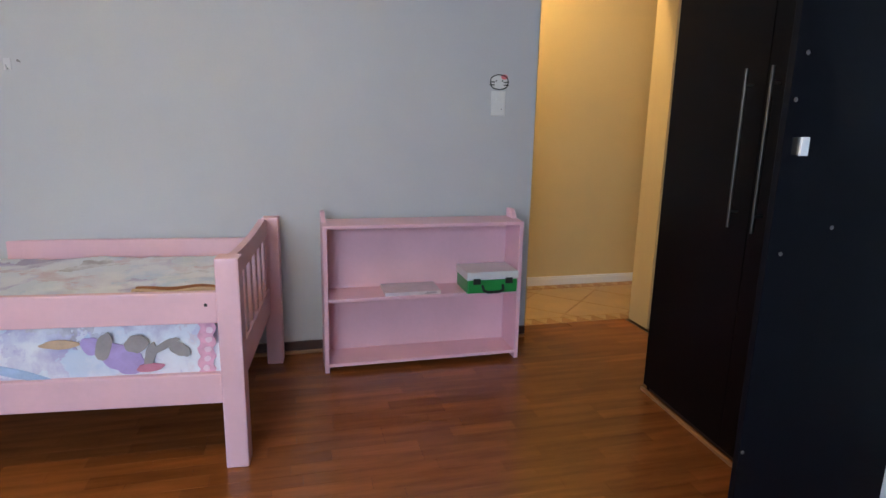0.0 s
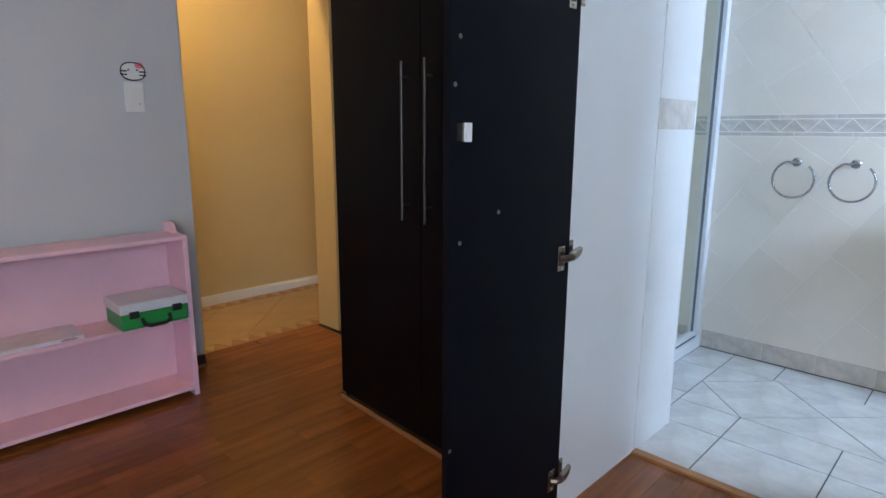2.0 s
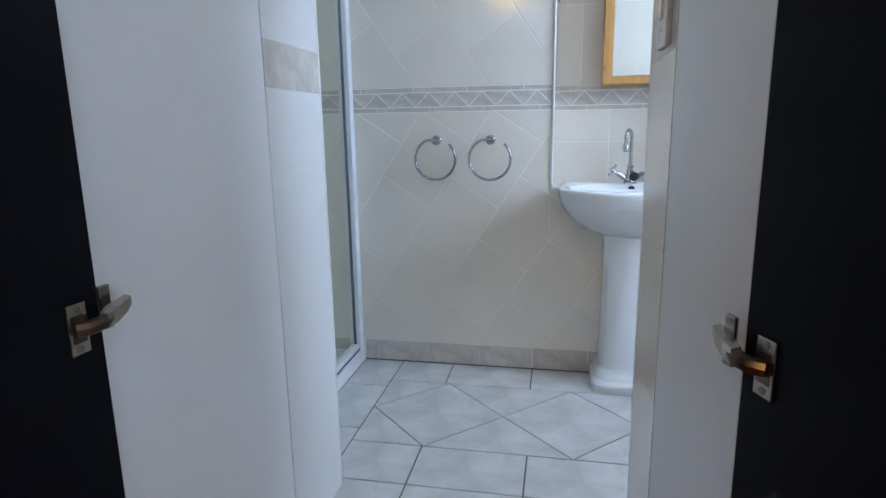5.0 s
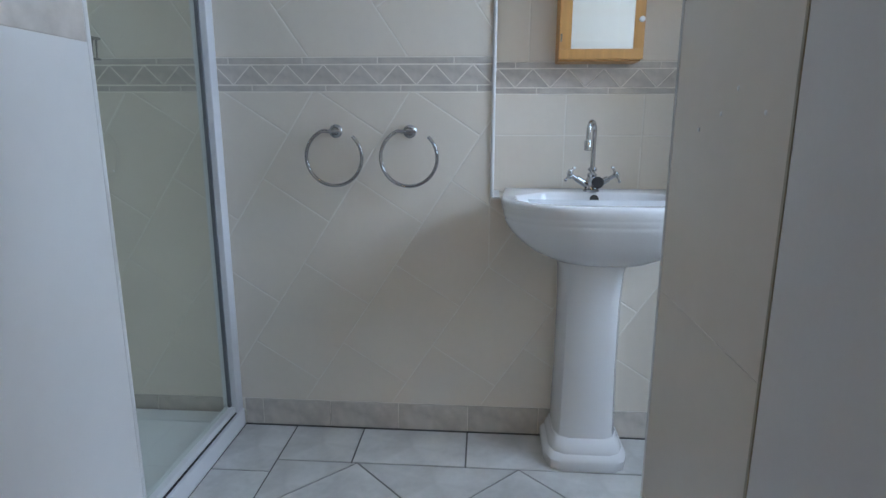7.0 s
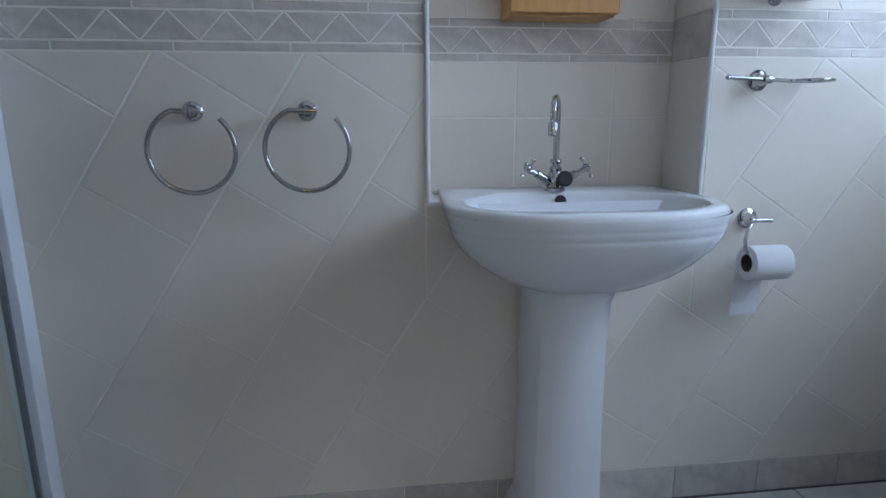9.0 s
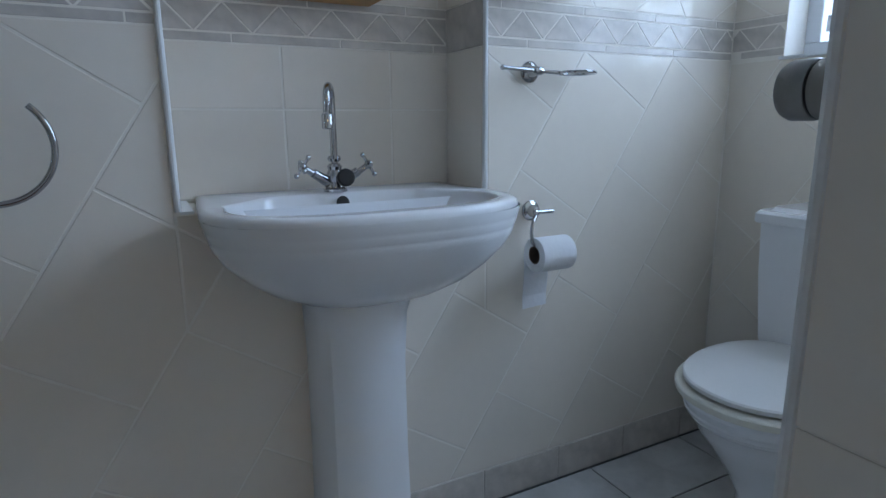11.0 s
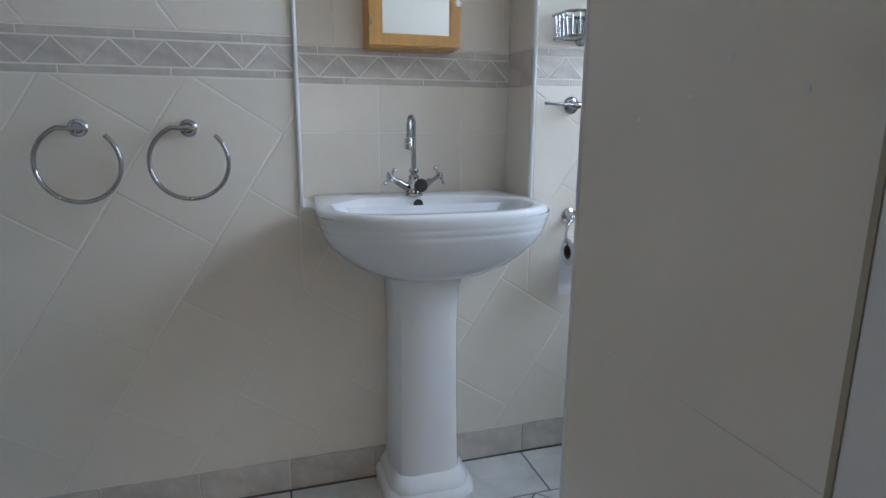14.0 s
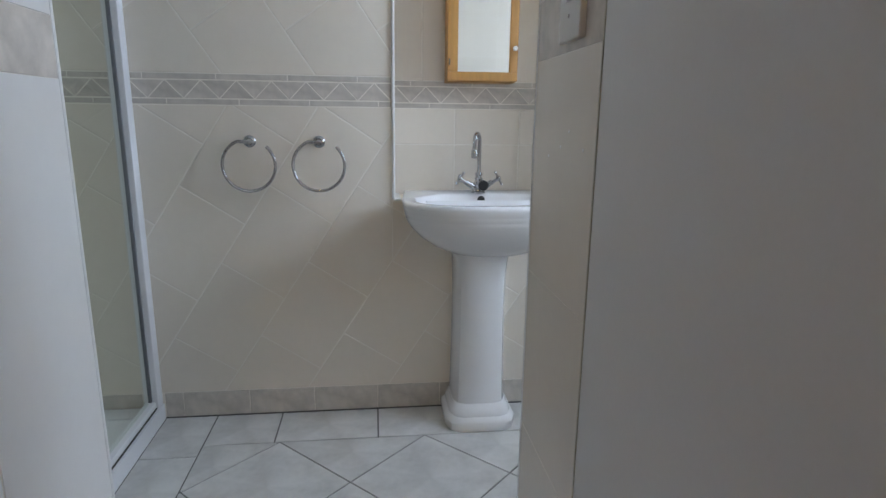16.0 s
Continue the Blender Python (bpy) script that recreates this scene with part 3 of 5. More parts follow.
def mirror_cabinet():
    y0, y1, z0, z1, f = -0.013, 0.238, 1.214, 1.60, 3.366
    ob = thing("mirror_cabinet", pose(f, (y0 + y1) / 2, z0), "bamboo wall cabinet with a mirrored door above the basin", "cabinet")
    h, w = z1 - z0, (y1 - y0) / 2
    part("body", boxes((0.02, NICHE_BACK - f - 0.002, -w + 0.003, w - 0.003, 0.0, 0.013), (0.02, NICHE_BACK - f - 0.002, -w + 0.003, w - 0.003, h - 0.013, h), (0.02, NICHE_BACK - f - 0.002, -w + 0.003, -w + 0.015, 0.013, h - 0.013),
                       (0.02, NICHE_BACK - f - 0.002, w - 0.015, w - 0.003, 0.013, h - 0.013), (0.15, NICHE_BACK - f - 0.002, -w + 0.015, w - 0.015, 0.013, h - 0.013), bevel=0.0015), BAMBOO, ob)
    door = part("door", boxes((0, 0.018, -w, w, 0.004, 0.034), (0, 0.018, -w, w, h - 0.034, h - 0.004), (0, 0.018, -w, -w + 0.03, 0.034, h - 0.034), (0, 0.018, w - 0.036, w, 0.034, h - 0.034), bevel=0.002), BAMBOO, ob)
    part("mirror", boxes((0.006, 0.010, -w + 0.031, w - 0.037, 0.035, h - 0.035)), MIRROR, door, "mirror glass")
    part("knob", lathe([(0.004, 0), (0.004, 0.008), (0.008, 0.011), (0.009, 0.016), (0.006, 0.020)], pose(0, -w + 0.014, 0.115, 0, -90, 0), 16), WHITE_PLASTIC, door, "small white knob", True)
    part("hinge", boxes((-0.0015, 0.0005, w - 0.009, w - 0.004, 0.055, 0.078)), NICKEL, door, "brass hinge leaf")
    return ob


mirror_cabinet()


def paper_holder():
    ob = thing("toilet_paper_holder", pose(EAST, -0.337, 0.752), "chrome hooked toilet paper holder on the tiled wall", "paper holder")
    part("mount", rose(OUT, 0.024), CHROME, ob, "", True)
    part("pin", rod((-0.036, 0.010, 0), (-0.036, -0.040, 0.0), 0.0048, 10), CHROME, ob, "", True)
    part("hook", tube([(-0.036, 0.0, 0), (-0.048, 0.016, -0.004), (-0.060, 0.034, -0.016), (-0.068, 0.044, -0.038), (-0.070, 0.042, -0.063), (-0.070, 0.030, -0.074), (-0.070, 0.0, -0.077), (-0.070, -0.074, -0.077)], 0.0042, 10), CHROME, ob, "", True)
    roll = thing("toilet_roll", pose(EAST - 0.070, -0.349, 0.752 - 0.093), "part-used white toilet roll with a hanging sheet", "toilet paper")
    along = pose(0, 0.048, 0, 90, 0, 0)
    part("paper", lathe([(0.0205, 0), (0.040, 0.0005), (0.0405, 0.004), (0.0405, 0.088), (0.040, 0.0915), (0.0205, 0.092)], along, 36, None, False), PAPER, roll, "", True)
    bm = bmesh.new()
    rings = [(0.019, -0.0004), (0.0208, -0.0004), (0.0208, 0.0924), (0.019, 0.0924)]
    vs = [[bm.verts.new(along @ Vector((r * math.cos(k * math.tau / 28), r * math.sin(k * math.tau / 28), z))) for k in range(28)] for r, z in rings]
    for i in range(4):
        a, b = vs[i], vs[(i + 1) % 4]
        for k in range(28):
            bm.faces.new((a[k], a[(k + 1) % 28], b[(k + 1) % 28], b[k]))
    part("core", bm, CARD, roll, "brown card core", True)
    # added brown plug closes the bore, standing in for the shade inside it
    part("core_shade", lathe([(0.0188, 0.03), (0.0188, 0.072)], along, 24), CARD, roll)
    sheet = []
    for z in (0.0, -0.03, -0.07, -0.11, -0.142):
        wob = 0.003 * math.sin(z * 40)
        sheet.append([(0.0400 + wob, 0.048, z), (0.0400 + wob, -0.022, z + (0.004 if z < -0.14 else 0)), (0.0408 + wob, -0.022, z + (0.004 if z < -0.14 else 0)), (0.0408 + wob, 0.048, z)])
    part("hanging_sheet", loft(sheet), PAPER, roll)


paper_holder()


def tumbler_holder():
    ob = thing("tumbler_holder", pose(EAST, -0.326, 1.070), "chrome wall holder with a tumbler ring and a short side pin", "tumbler holder")
    part("mount", rose(OUT, 0.0235), CHROME, ob, "", True)
    part("hub", lathe([(0.0085, -0.010), (0.0095, -0.006), (0.0095, 0.006), (0.0085, 0.010)], pose(-0.034, 0, 0, 90, 0, 0), 16), CHROME, ob, "", True)
    part("pin", tube([(-0.034, 0.008, 0), (-0.036, 0.050, 0.002), (-0.038, 0.094, 0.004)], 0.0044, 10), CHROME, ob, "", True)
    part("pin_tip", ball((-0.038, 0.096, 0.004), 0.0058), CHROME, ob, "", True)
    part("arm", tube([(-0.034, -0.008, 0), (-0.038, -0.030, -0.002), (-0.044, -0.054, -0.003)], 0.0044, 10), CHROME, ob, "", True)
    part("tumbler_ring", tube([(-0.052 + 0.040 * math.cos(a), -0.095 + 0.044 * math.sin(a), -0.003) for a in [math.tau * k / 36 for k in range(36)]], 0.0034, 8, True), CHROME, ob, "", True)


tumbler_holder()


def wire_basket(m, label):
    ob = thing("wire_basket", m, label, "basket")
    # wall at local x = 0, opening upwards, reaching to -x
    def loop(z, dx, hy):
        return [(-0.004, -hy, z), (-dx * 0.8, -hy, z), (-dx, -hy * 0.75, z), (-dx, hy * 0.75, z), (-dx * 0.8, hy, z), (-0.004, hy, z)]
    part("rim", tube(loop(0.060, 0.105, 0.090), 0.0038, 8, True), CHROME, ob, "", True)
    part("lower_hoop", tube(loop(0.0, 0.100, 0.084), 0.0030, 8, True), CHROME, ob, "", True)
    for k in range(-5, 6):
        y = k * 0.0148
        part("wire", tube([(-0.104 if abs(y) < 0.068 else -0.092, y * 1.06, 0.060), (-0.099 if abs(y) < 0.068 else -0.088, y, 0.0), (-0.004, y, 0.0), (-0.004, y, 0.058)], 0.0018, 6), CHROME, ob, "", True)
    for k in range(4):
        for s in (-1, 1):
            x = -0.02 - 0.02 * k
            part("wire", tube([(x, s * 0.090, 0.060), (x, s * 0.084, 0.0)], 0.0018, 6), CHROME, ob, "", True)
    part("mount", rose(OUT @ pose(0, 0, 0), 0.016), CHROME, ob, "", True)
    return ob


wire_basket(pose(EAST, -0.345, 1.245), "chrome wire basket on the tiled wall, holding a bottle")
bottle = thing("soap_bottle", pose(EAST - 0.055, -0.375, 1.2485), "squat beige plastic bottle standing in the wire basket", "bottle")
part("body", lathe([(0.026, 0), (0.030, 0.004), (0.030, 0.085), (0.026, 0.10), (0.014, 0.108), (0.014, 0.12)], None, 24), BOTTLE, bottle, "", True)
part("cap", lathe([(0.017, 0.12), (0.017, 0.145), (0.014, 0.148)], None, 20), WHITE_PLASTIC, bottle, "white cap", True)
wire_basket(pose(EAST, 1.73, 1.218), "chrome wire basket on the shower wall")

SX = 2.868


def toilet():
    ob = thing("toilet", pose(SX - 0.008, -1.01, 0) @ Matrix.Diagonal((1, 1.03, 1, 1)) @ Matrix.Diagonal((1, 1, 1.04, 1)), "white close-coupled toilet with an ivory seat and closed lid", "toilet")

    def egg(z, hw, y0, y1, n=40, flat=0.62):
        c = (y0 + y1) / 2 - 0.03
        pts = []
        for k in range(n):
            a = math.tau * k / n
            s = math.sin(a)
            ln = (y1 - c) if s > 0 else (c - y0)
            e = 1.0 if s > 0 else 0.8
            pts.append((hw * math.copysign(abs(math.cos(a)) ** 0.9, math.cos(a)), c + ln * math.copysign(abs(s) ** e, s), z))
        return pts

    pan = [(0.0, 0.105, 0.10, 0.40), (0.03, 0.104, 0.10, 0.40), (0.06, 0.098, 0.10, 0.39), (0.14, 0.096, 0.10, 0.39), (0.21, 0.112, 0.10, 0.43), (0.27, 0.140, 0.11, 0.475), (0.31, 0.158, 0.12, 0.505), (0.335, 0.164, 0.12, 0.520), (0.339, 0.1665, 0.12, 0.524),
           (0.343, 0.165, 0.12, 0.522), (0.349, 0.172, 0.12, 0.533), (0.356, 0.1735, 0.12, 0.536), (0.360, 0.172, 0.12, 0.534), (0.375, 0.176, 0.12, 0.540), (0.385, 0.174, 0.12, 0.537)]
    part("pan", loft([egg(*p) for p in pan]), CERAMIC, ob, "", True)
    part("seat", loft([egg(z, hw, a, b) for z, hw, a, b in ((0.386, 0.176, 0.17, 0.543), (0.389, 0.184, 0.165, 0.552), (0.394, 0.186, 0.164, 0.554), (0.402, 0.186, 0.164, 0.554), (0.4055, 0.183, 0.167, 0.551), (0.407, 0.174, 0.172, 0.542))]), SEAT, ob, "ivory plastic seat", True)
    part("lid", loft([egg(z, hw, a, b) for z, hw, a, b in ((0.4105, 0.168, 0.16, 0.535), (0.4125, 0.173, 0.156, 0.540), (0.421, 0.174, 0.155, 0.541), (0.4245, 0.171, 0.158, 0.538), (0.4275, 0.150, 0.18, 0.515), (0.429, 0.10, 0.23, 0.45))]), WHITE_PLASTIC, ob, "closed white lid", True)
    part("seat_hinge", tube([(-0.09, 0.172, 0.41), (0.09, 0.172, 0.41)], 0.009, 12), WHITE_PLASTIC, ob, "", True)
    part("cistern", loft([[(x * w, 0.004 + (y * d), z) for x, y in ((-1, 0), (1, 0), (1, 0.85), (0.93, 1), (-0.93, 1), (-1, 0.85))] for z, w, d in ((0.385, 0.165, 0.165), (0.42, 0.176, 0.176), (0.57, 0.186, 0.186), (0.693, 0.190, 0.190))]),
         CERAMIC, ob, "", True)
    part("cistern_lid", loft([[(x * w, 0.004 + (y * d), z) for x, y in ((-1, 0), (1, 0), (1, 0.85), (0.93, 1), (-0.93, 1), (-1, 0.85))] for z, w, d in ((0.694, 0.197, 0.198), (0.698, 0.200, 0.201), (0.715, 0.200, 0.201), (0.721, 0.195, 0.196), (0.722, 0.175, 0.178), (0.730, 0.170, 0.172))]),
         CERAMIC, ob, "", True)
    part("flush_button", lathe([(0.022, 0.730), (0.022, 0.734), (0.018, 0.736)], pose(0, 0.09, 0), 20), CHROME, ob, "chrome flush button", True)


toilet()

robe = thing("robe_hook", pose(2.342, 0.106, 0.973, 0, 90, 0), "thick round brushed steel robe hook on the tiled wall", "robe hook")
part("base", lathe([(0.026, 0.0), (0.026, 0.003), (0.0195, 0.006), (0.0190, 0.008)], None, 32), STEEL, robe, "", True)
part("barrel", lathe([(0.0188, 0.006), (0.0188, 0.052), (0.0182, 0.0535)], None, 32), STEEL, robe, "", True)
part("groove", lathe([(0.0172, 0.053), (0.0172, 0.056)], None, 32), BLACK_RUBBER, robe, "dark groove")
part("cap", lathe([(0.0182, 0.0556), (0.0190, 0.057), (0.0190, 0.071), (0.0172, 0.0745), (0.010, 0.0755)], None, 32), STEEL, robe, "", True)


# ---- shower ----
SY = 1.27
enclosure = thing("shower_enclosure", pose(2.86, SY, 0), "white framed glass shower screen on a low white kerb", "shower screen")
part("kerb", boxes((-0.505, 0.447, 0.0, 0.075, -0.003, 0.060), bevel=0.005), ALUMINIUM, enclosure, "white kerb")
part("bottom_rail", boxes((-0.505, 0.40, 0.012, 0.052, 0.061, 0.088), bevel=0.003), ALUMINIUM, enclosure)
part("seal", boxes((-0.505, 0.395, 0.0085, 0.0115, 0.063, 0.069)), BLACK_RUBBER, enclosure, "black rubber seal")
part("wall_post", boxes((0.40, 0.447, 0.006, 0.058, 0.061, 2.0), bevel=0.003), ALUMINIUM, enclosure)
part("post_seal", boxes((0.391, 0.3995, 0.024, 0.040, 0.089, 1.96), bevel=0.002), SEAL, enclosure, "dark grey glazing seal")
part("top_rail", boxes((-0.505, 0.447, 0.010, 0.054, 2.001, 2.035), bevel=0.003), ALUMINIUM, enclosure)
pane = part("glass", boxes((-0.50, 0.392, 0.029, 0.035, 0.084, 2.0)), SHOWER_GLASS, enclosure, "clear greenish glass")
pane.visible_shadow = False
tray = thing("shower_tray", pose(2.83, 1.8, 0), "shallow white shower tray with a round drain", "shower tray")
part("basin", boxes((-0.47, 0.474, -0.453, 0.495, -0.003, 0.045), bevel=0.006), CERAMIC, tray)
part("drain", lathe([(0.045, 0.046), (0.045, 0.049), (0.036, 0.050), (0.03, 0.047)], pose(0.18, -0.22, 0), 24), STEEL, tray, "steel drain grate", True)


# ---- passage and wardrobes ----
def panel(name, spans, label):
    return tagged(link(name, boxes(*spans, bevel=0.0012), WHITE_PANEL), label, "panel", "", "structure")


panel("wall_panel_north", [(1.467, 2.048, 1.026, 1.046, 0, 2.3)], "white melamine side panel lining the passage")
panel("wall_panel_south", [(1.505, 2.0155, 0.180, 0.200, 0, 2.3)], "white melamine side panel lining the passage")
structure("wall_over_passage", boxes((1.43, 2.05, 0.175, 1.046, 2.3, CEIL)), WHITE_PAINT, "plain white board above the passage")


def hinge(name_parent, x, y, z, s, gap):
    """A concealed cabinet hinge: cup plate on the leaf, bent link, arm and winged plate on the panel. s: side on which the leaf's face looks; gap: from leaf face to panel face."""
    lo, hi = sorted((y, y + s * 0.0035))
    plate = boxes((x - 0.036, x - 0.008, lo, hi, z - 0.032, z + 0.032), bevel=0.0014)
    h = part("hinge", plate, NICKEL, name_parent, "nickel concealed hinge")
    # no hollow is cut: a thin dark pad paints the cup's shaded recess
    lo, hi = sorted((y + s * 0.0036, y + s * 0.0042))
    part("cup", boxes((x - 0.031, x - 0.012, lo, hi, z - 0.017, z + 0.017), bevel=0.0002), DARK_METAL, h, "hinge cup recess, its shade put in as a dark pad")
    link_path = [(x - 0.024, y + s * 0.004, z), (x - 0.016, y + s * 0.014, z + 0.001), (x - 0.004, y + s * 0.019, z + 0.003), (x + 0.008, y + s * 0.016, z + 0.004)]
    part("hinge_link", tube(link_path, 0.0095, 8), DARK_METAL, h, "", True)
    py = y - s * gap
    arm = []
    for k, (u, w, hz) in enumerate(((0.002, 0.010, 0.011), (0.018, 0.012, 0.012), (0.038, 0.010, 0.010), (0.052, 0.008, 0.007))):
        base = y + s * (0.006 + 0.009 * (1 - k / 3))
        zc = z + 0.004 + 0.004 * k
        arm.append([(x + u, base - s * 0.002, zc - hz), (x + u, base - s * 0.002, zc + hz), (x + u, base + s * w, zc + hz * 0.8), (x + u, base + s * w, zc - hz * 0.8)])
    part("hinge_arm", loft(arm), NICKEL, h)
    px = x + 0.030
    lo, hi = sorted((py, py + s * 0.006))
    part("mounting_plate", boxes((px - 0.008, px + 0.010, lo, hi, z - 0.018, z + 0.040), bevel=0.002), NICKEL, h)
    for dz in (-0.013, 0.034):
        part("screw", lathe([(0.0045, 0), (0.004, 0.0014), (0.001, 0.0016)], pose(px + 0.001, py + s * 0.006, z + dz, -90 * s, 0, 0), 10), STEEL, h)
    for dz in (-0.025, 0.025):
        part("screw", lathe([(0.0048, 0), (0.004, 0.0014), (0.001, 0.0016)], pose(x - 0.022, y + s * 0.0035, z + dz, -90 * s, 0, 0), 10), STEEL, h)


def leaf(x0, x1, yface, s, label, hinges, yout):
    """An open door leaf standing square to the wardrobe; yface is its inner face, s the way it looks."""
    ob = thing("door_1" if s < 0 else "door_2", pose(x1, yface, 0.05), label, "door", "open doors of the passage")
    ob["kind"] = "structure"
    inv = pose(-x1, -yface, -0.05)
    y0, y1 = (yface, yface + 0.018) if s < 0 else (yface - 0.018, yface)
    bm = boxes((x0, x1, y0, y1, 0.05, 2.25), bevel=0.0015)
    bm.transform(inv)
    part("board", bm, BLUE_BLACK, ob)
    for z in hinges:
        before = set(bpy.data.objects)
        hinge(ob, x1 - 0.014, yface, z, s, 0.012 if s < 0 else -0.003)
        for o in set(bpy.data.objects) - before:
            o.data.transform(inv)
    return ob, inv


left_leaf, inv = leaf(1.038, 1.459, 0.966, -1, "blue-black melamine door standing open, with screws and a silver catch", (0.20, 0.823, 1.45, 2.05), 0)
for x, z in ((1.188, 0.962), (1.070, 0.906), (1.066, 1.320), (1.053, 1.228), (1.046, 0.435)):
    part("screw", lathe([(0.005, 0), (0.004, 0.0014), (0.001, 0.0018)], inv @ pose(x, 0.966, z, 90, 0, 0), 12), STEEL, left_leaf, "steel screw head")
catch_body = boxes((1.0585, 1.081, 0.950, 0.966, 1.117, 1.153), bevel=0.0012)
catch_body.transform(inv)
part("catch", catch_body, STEEL, left_leaf, "silver magnetic catch")
# paler front piece: the light on the catch's front put into its colour
catch_face = boxes((1.0625, 1.082, 0.9455, 0.9502, 1.116, 1.154), bevel=0.0012)
catch_face.transform(inv)
part("catch_plate", catch_face, ALUMINIUM, left_leaf, "front of the catch, coloured paler as its lit side")
left_leaf.matrix_world = pose(1.459, 0.966, 0.05, 0, 0, -3.6)
right_leaf, inv = leaf(1.022, 1.497, 0.197, 1, "blue-black melamine door standing open on concealed hinges", (0.20, 0.807, 1.45, 2.05), 0)
right_leaf.matrix_world = pose(1.502, 0.2005, 0.05, 0, 0, 20)


def wardrobe(m, width, doors, label, depth=0.5):
    """Front in the local plane x = 0, running along -y from the origin; doors: (y0, y1, handle y)."""
    ob = thing("wardrobe", m, label, "wardrobe")
    part("carcass", boxes((0.020, depth, -0.018, 0, 0.0, 2.3), (0.020, depth, -width, -width + 0.018, 0.0, 2.3), (0.020, depth, -width + 0.018, -0.018, 2.28, 2.3), (0.020, depth, -width + 0.018, -0.018, 0.05, 0.068),
                          (depth - 0.01, depth, -width + 0.018, -0.018, 0.068, 2.28), bevel=0.001), BLACK_BOARD, ob)
    part("plinth", boxes((0.022, 0.040, -width, 0, 0.0, 0.049)), DARK_WOOD, ob, "dark plinth")
    for y0, y1, hy in doors:
        d = part("door", boxes((0, 0.018, y0 + 0.0015, y1 - 0.0015, 0.03, 2.28), bevel=0.0015), BLACK_BOARD, ob)
        if hy is not None:
            part("handle", rod((-0.032, hy, 0.835), (-0.032, hy, 1.362), 0.0052, 14), HANDLE_STEEL, d, "long steel bar handle", True)
            for z in (0.89, 1.31):
                part("handle_post", rod((0.0, hy, z), (-0.032, hy, z), 0.004, 10), STEEL, d, "", True)
    return ob


wardrobe(pose(1.572, 2.137, 0, 0, 0, -3.6), 1.07, ((-0.535, 0, -0.475), (-1.07, -0.535, -0.594)), "tall black wardrobe with long steel handles", 0.5)
wardrobe(pose(1.512, 0.172, 0, 0, 0, 0), 1.1, ((-0.55, 0, None), (-1.1, -0.55, None)), "tall black wardrobe beside the passage", 0.5)


base_strip = boxes((-0.012, -0.0005, -1.07, 0.0, 0.0, 0.016), bevel=0.003)
base_strip.transform(pose(1.572, 2.137, 0, 0, 0, -3.6))
structure("trim_wardrobe", base_strip, TRIM_WOOD, "thin reddish wooden strip along the foot of the wardrobe", "trim")


# ---- bedroom furniture ----
def bookcase():
    x0, x1, f, b = 0.178, 1.145, 2.602, 2.800
    ob = thing("bookcase", pose(x0, f, 0), "low pink painted bookcase with three shelves against the wall", "bookcase")
    w, d = x1 - x0, b - f
    side = [(0, 0), (d, 0), (d, 0.748)] + [(d - 0.05 - 0.05 * k / 4, 0.748 - 0.040 * (k / 4) ** 2) for k in range(5)] + [(0, 0.704)]
    for x in (0, w - 0.020):
        part("side_panel", prism(side, 0.020, "x", x), PINK_SHELF, ob)
    for z in (0.028, 0.345, 0.690):
        part("shelf", boxes((0.020, w - 0.020, -0.002, d - 0.010, z, z + 0.016), bevel=0.002), PINK_SHELF, ob)
    part("back_panel", boxes((0.020, w - 0.020, d - 0.009, d, 0.0, 0.706)), PINK, ob)


bookcase()

case = thing("plastic_case", pose(0.985, 2.668, 0.361), "green plastic carry case with a pale lid and black latches", "case")
part("body", boxes((-0.128, 0.128, -0.095, 0.095, 0, 0.066), bevel=0.008), GREEN, case)
part("lid", boxes((-0.132, 0.132, -0.099, 0.099, 0.067, 0.108), bevel=0.006), PALE_PLASTIC, case, "pale grey lid")
part("handle", tube([(-0.052, -0.096, 0.040), (-0.050, -0.112, 0.020), (-0.03, -0.114, 0.010), (0.03, -0.114, 0.010), (0.050, -0.112, 0.020), (0.052, -0.096, 0.040)], 0.007, 8), BLACK_RUBBER, case, "black handle", True)
for x in (-0.082, 0.082):
    part("latch", boxes((x - 0.018, x + 0.018, -0.106, -0.0955, 0.048, 0.076), bevel=0.002), BLACK_RUBBER, case, "black latch")
booklet = thing("flat_box", pose(0.60, 2.692, 0.361), "flat pale printed box lying on the shelf", "box")
part("cover", boxes((-0.135, 0.135, -0.085, 0.085, 0, 0.016), bevel=0.001), LEAFLET, booklet)
for k, (x, w) in enumerate(((0.085, 0.03), (0.085, 0.022))):
    part("printed_line", boxes((x - w, x + w, -0.0856, -0.0851, 0.005 + 0.005 * k, 0.007 + 0.005 * k)), BLACK_RUBBER, booklet)


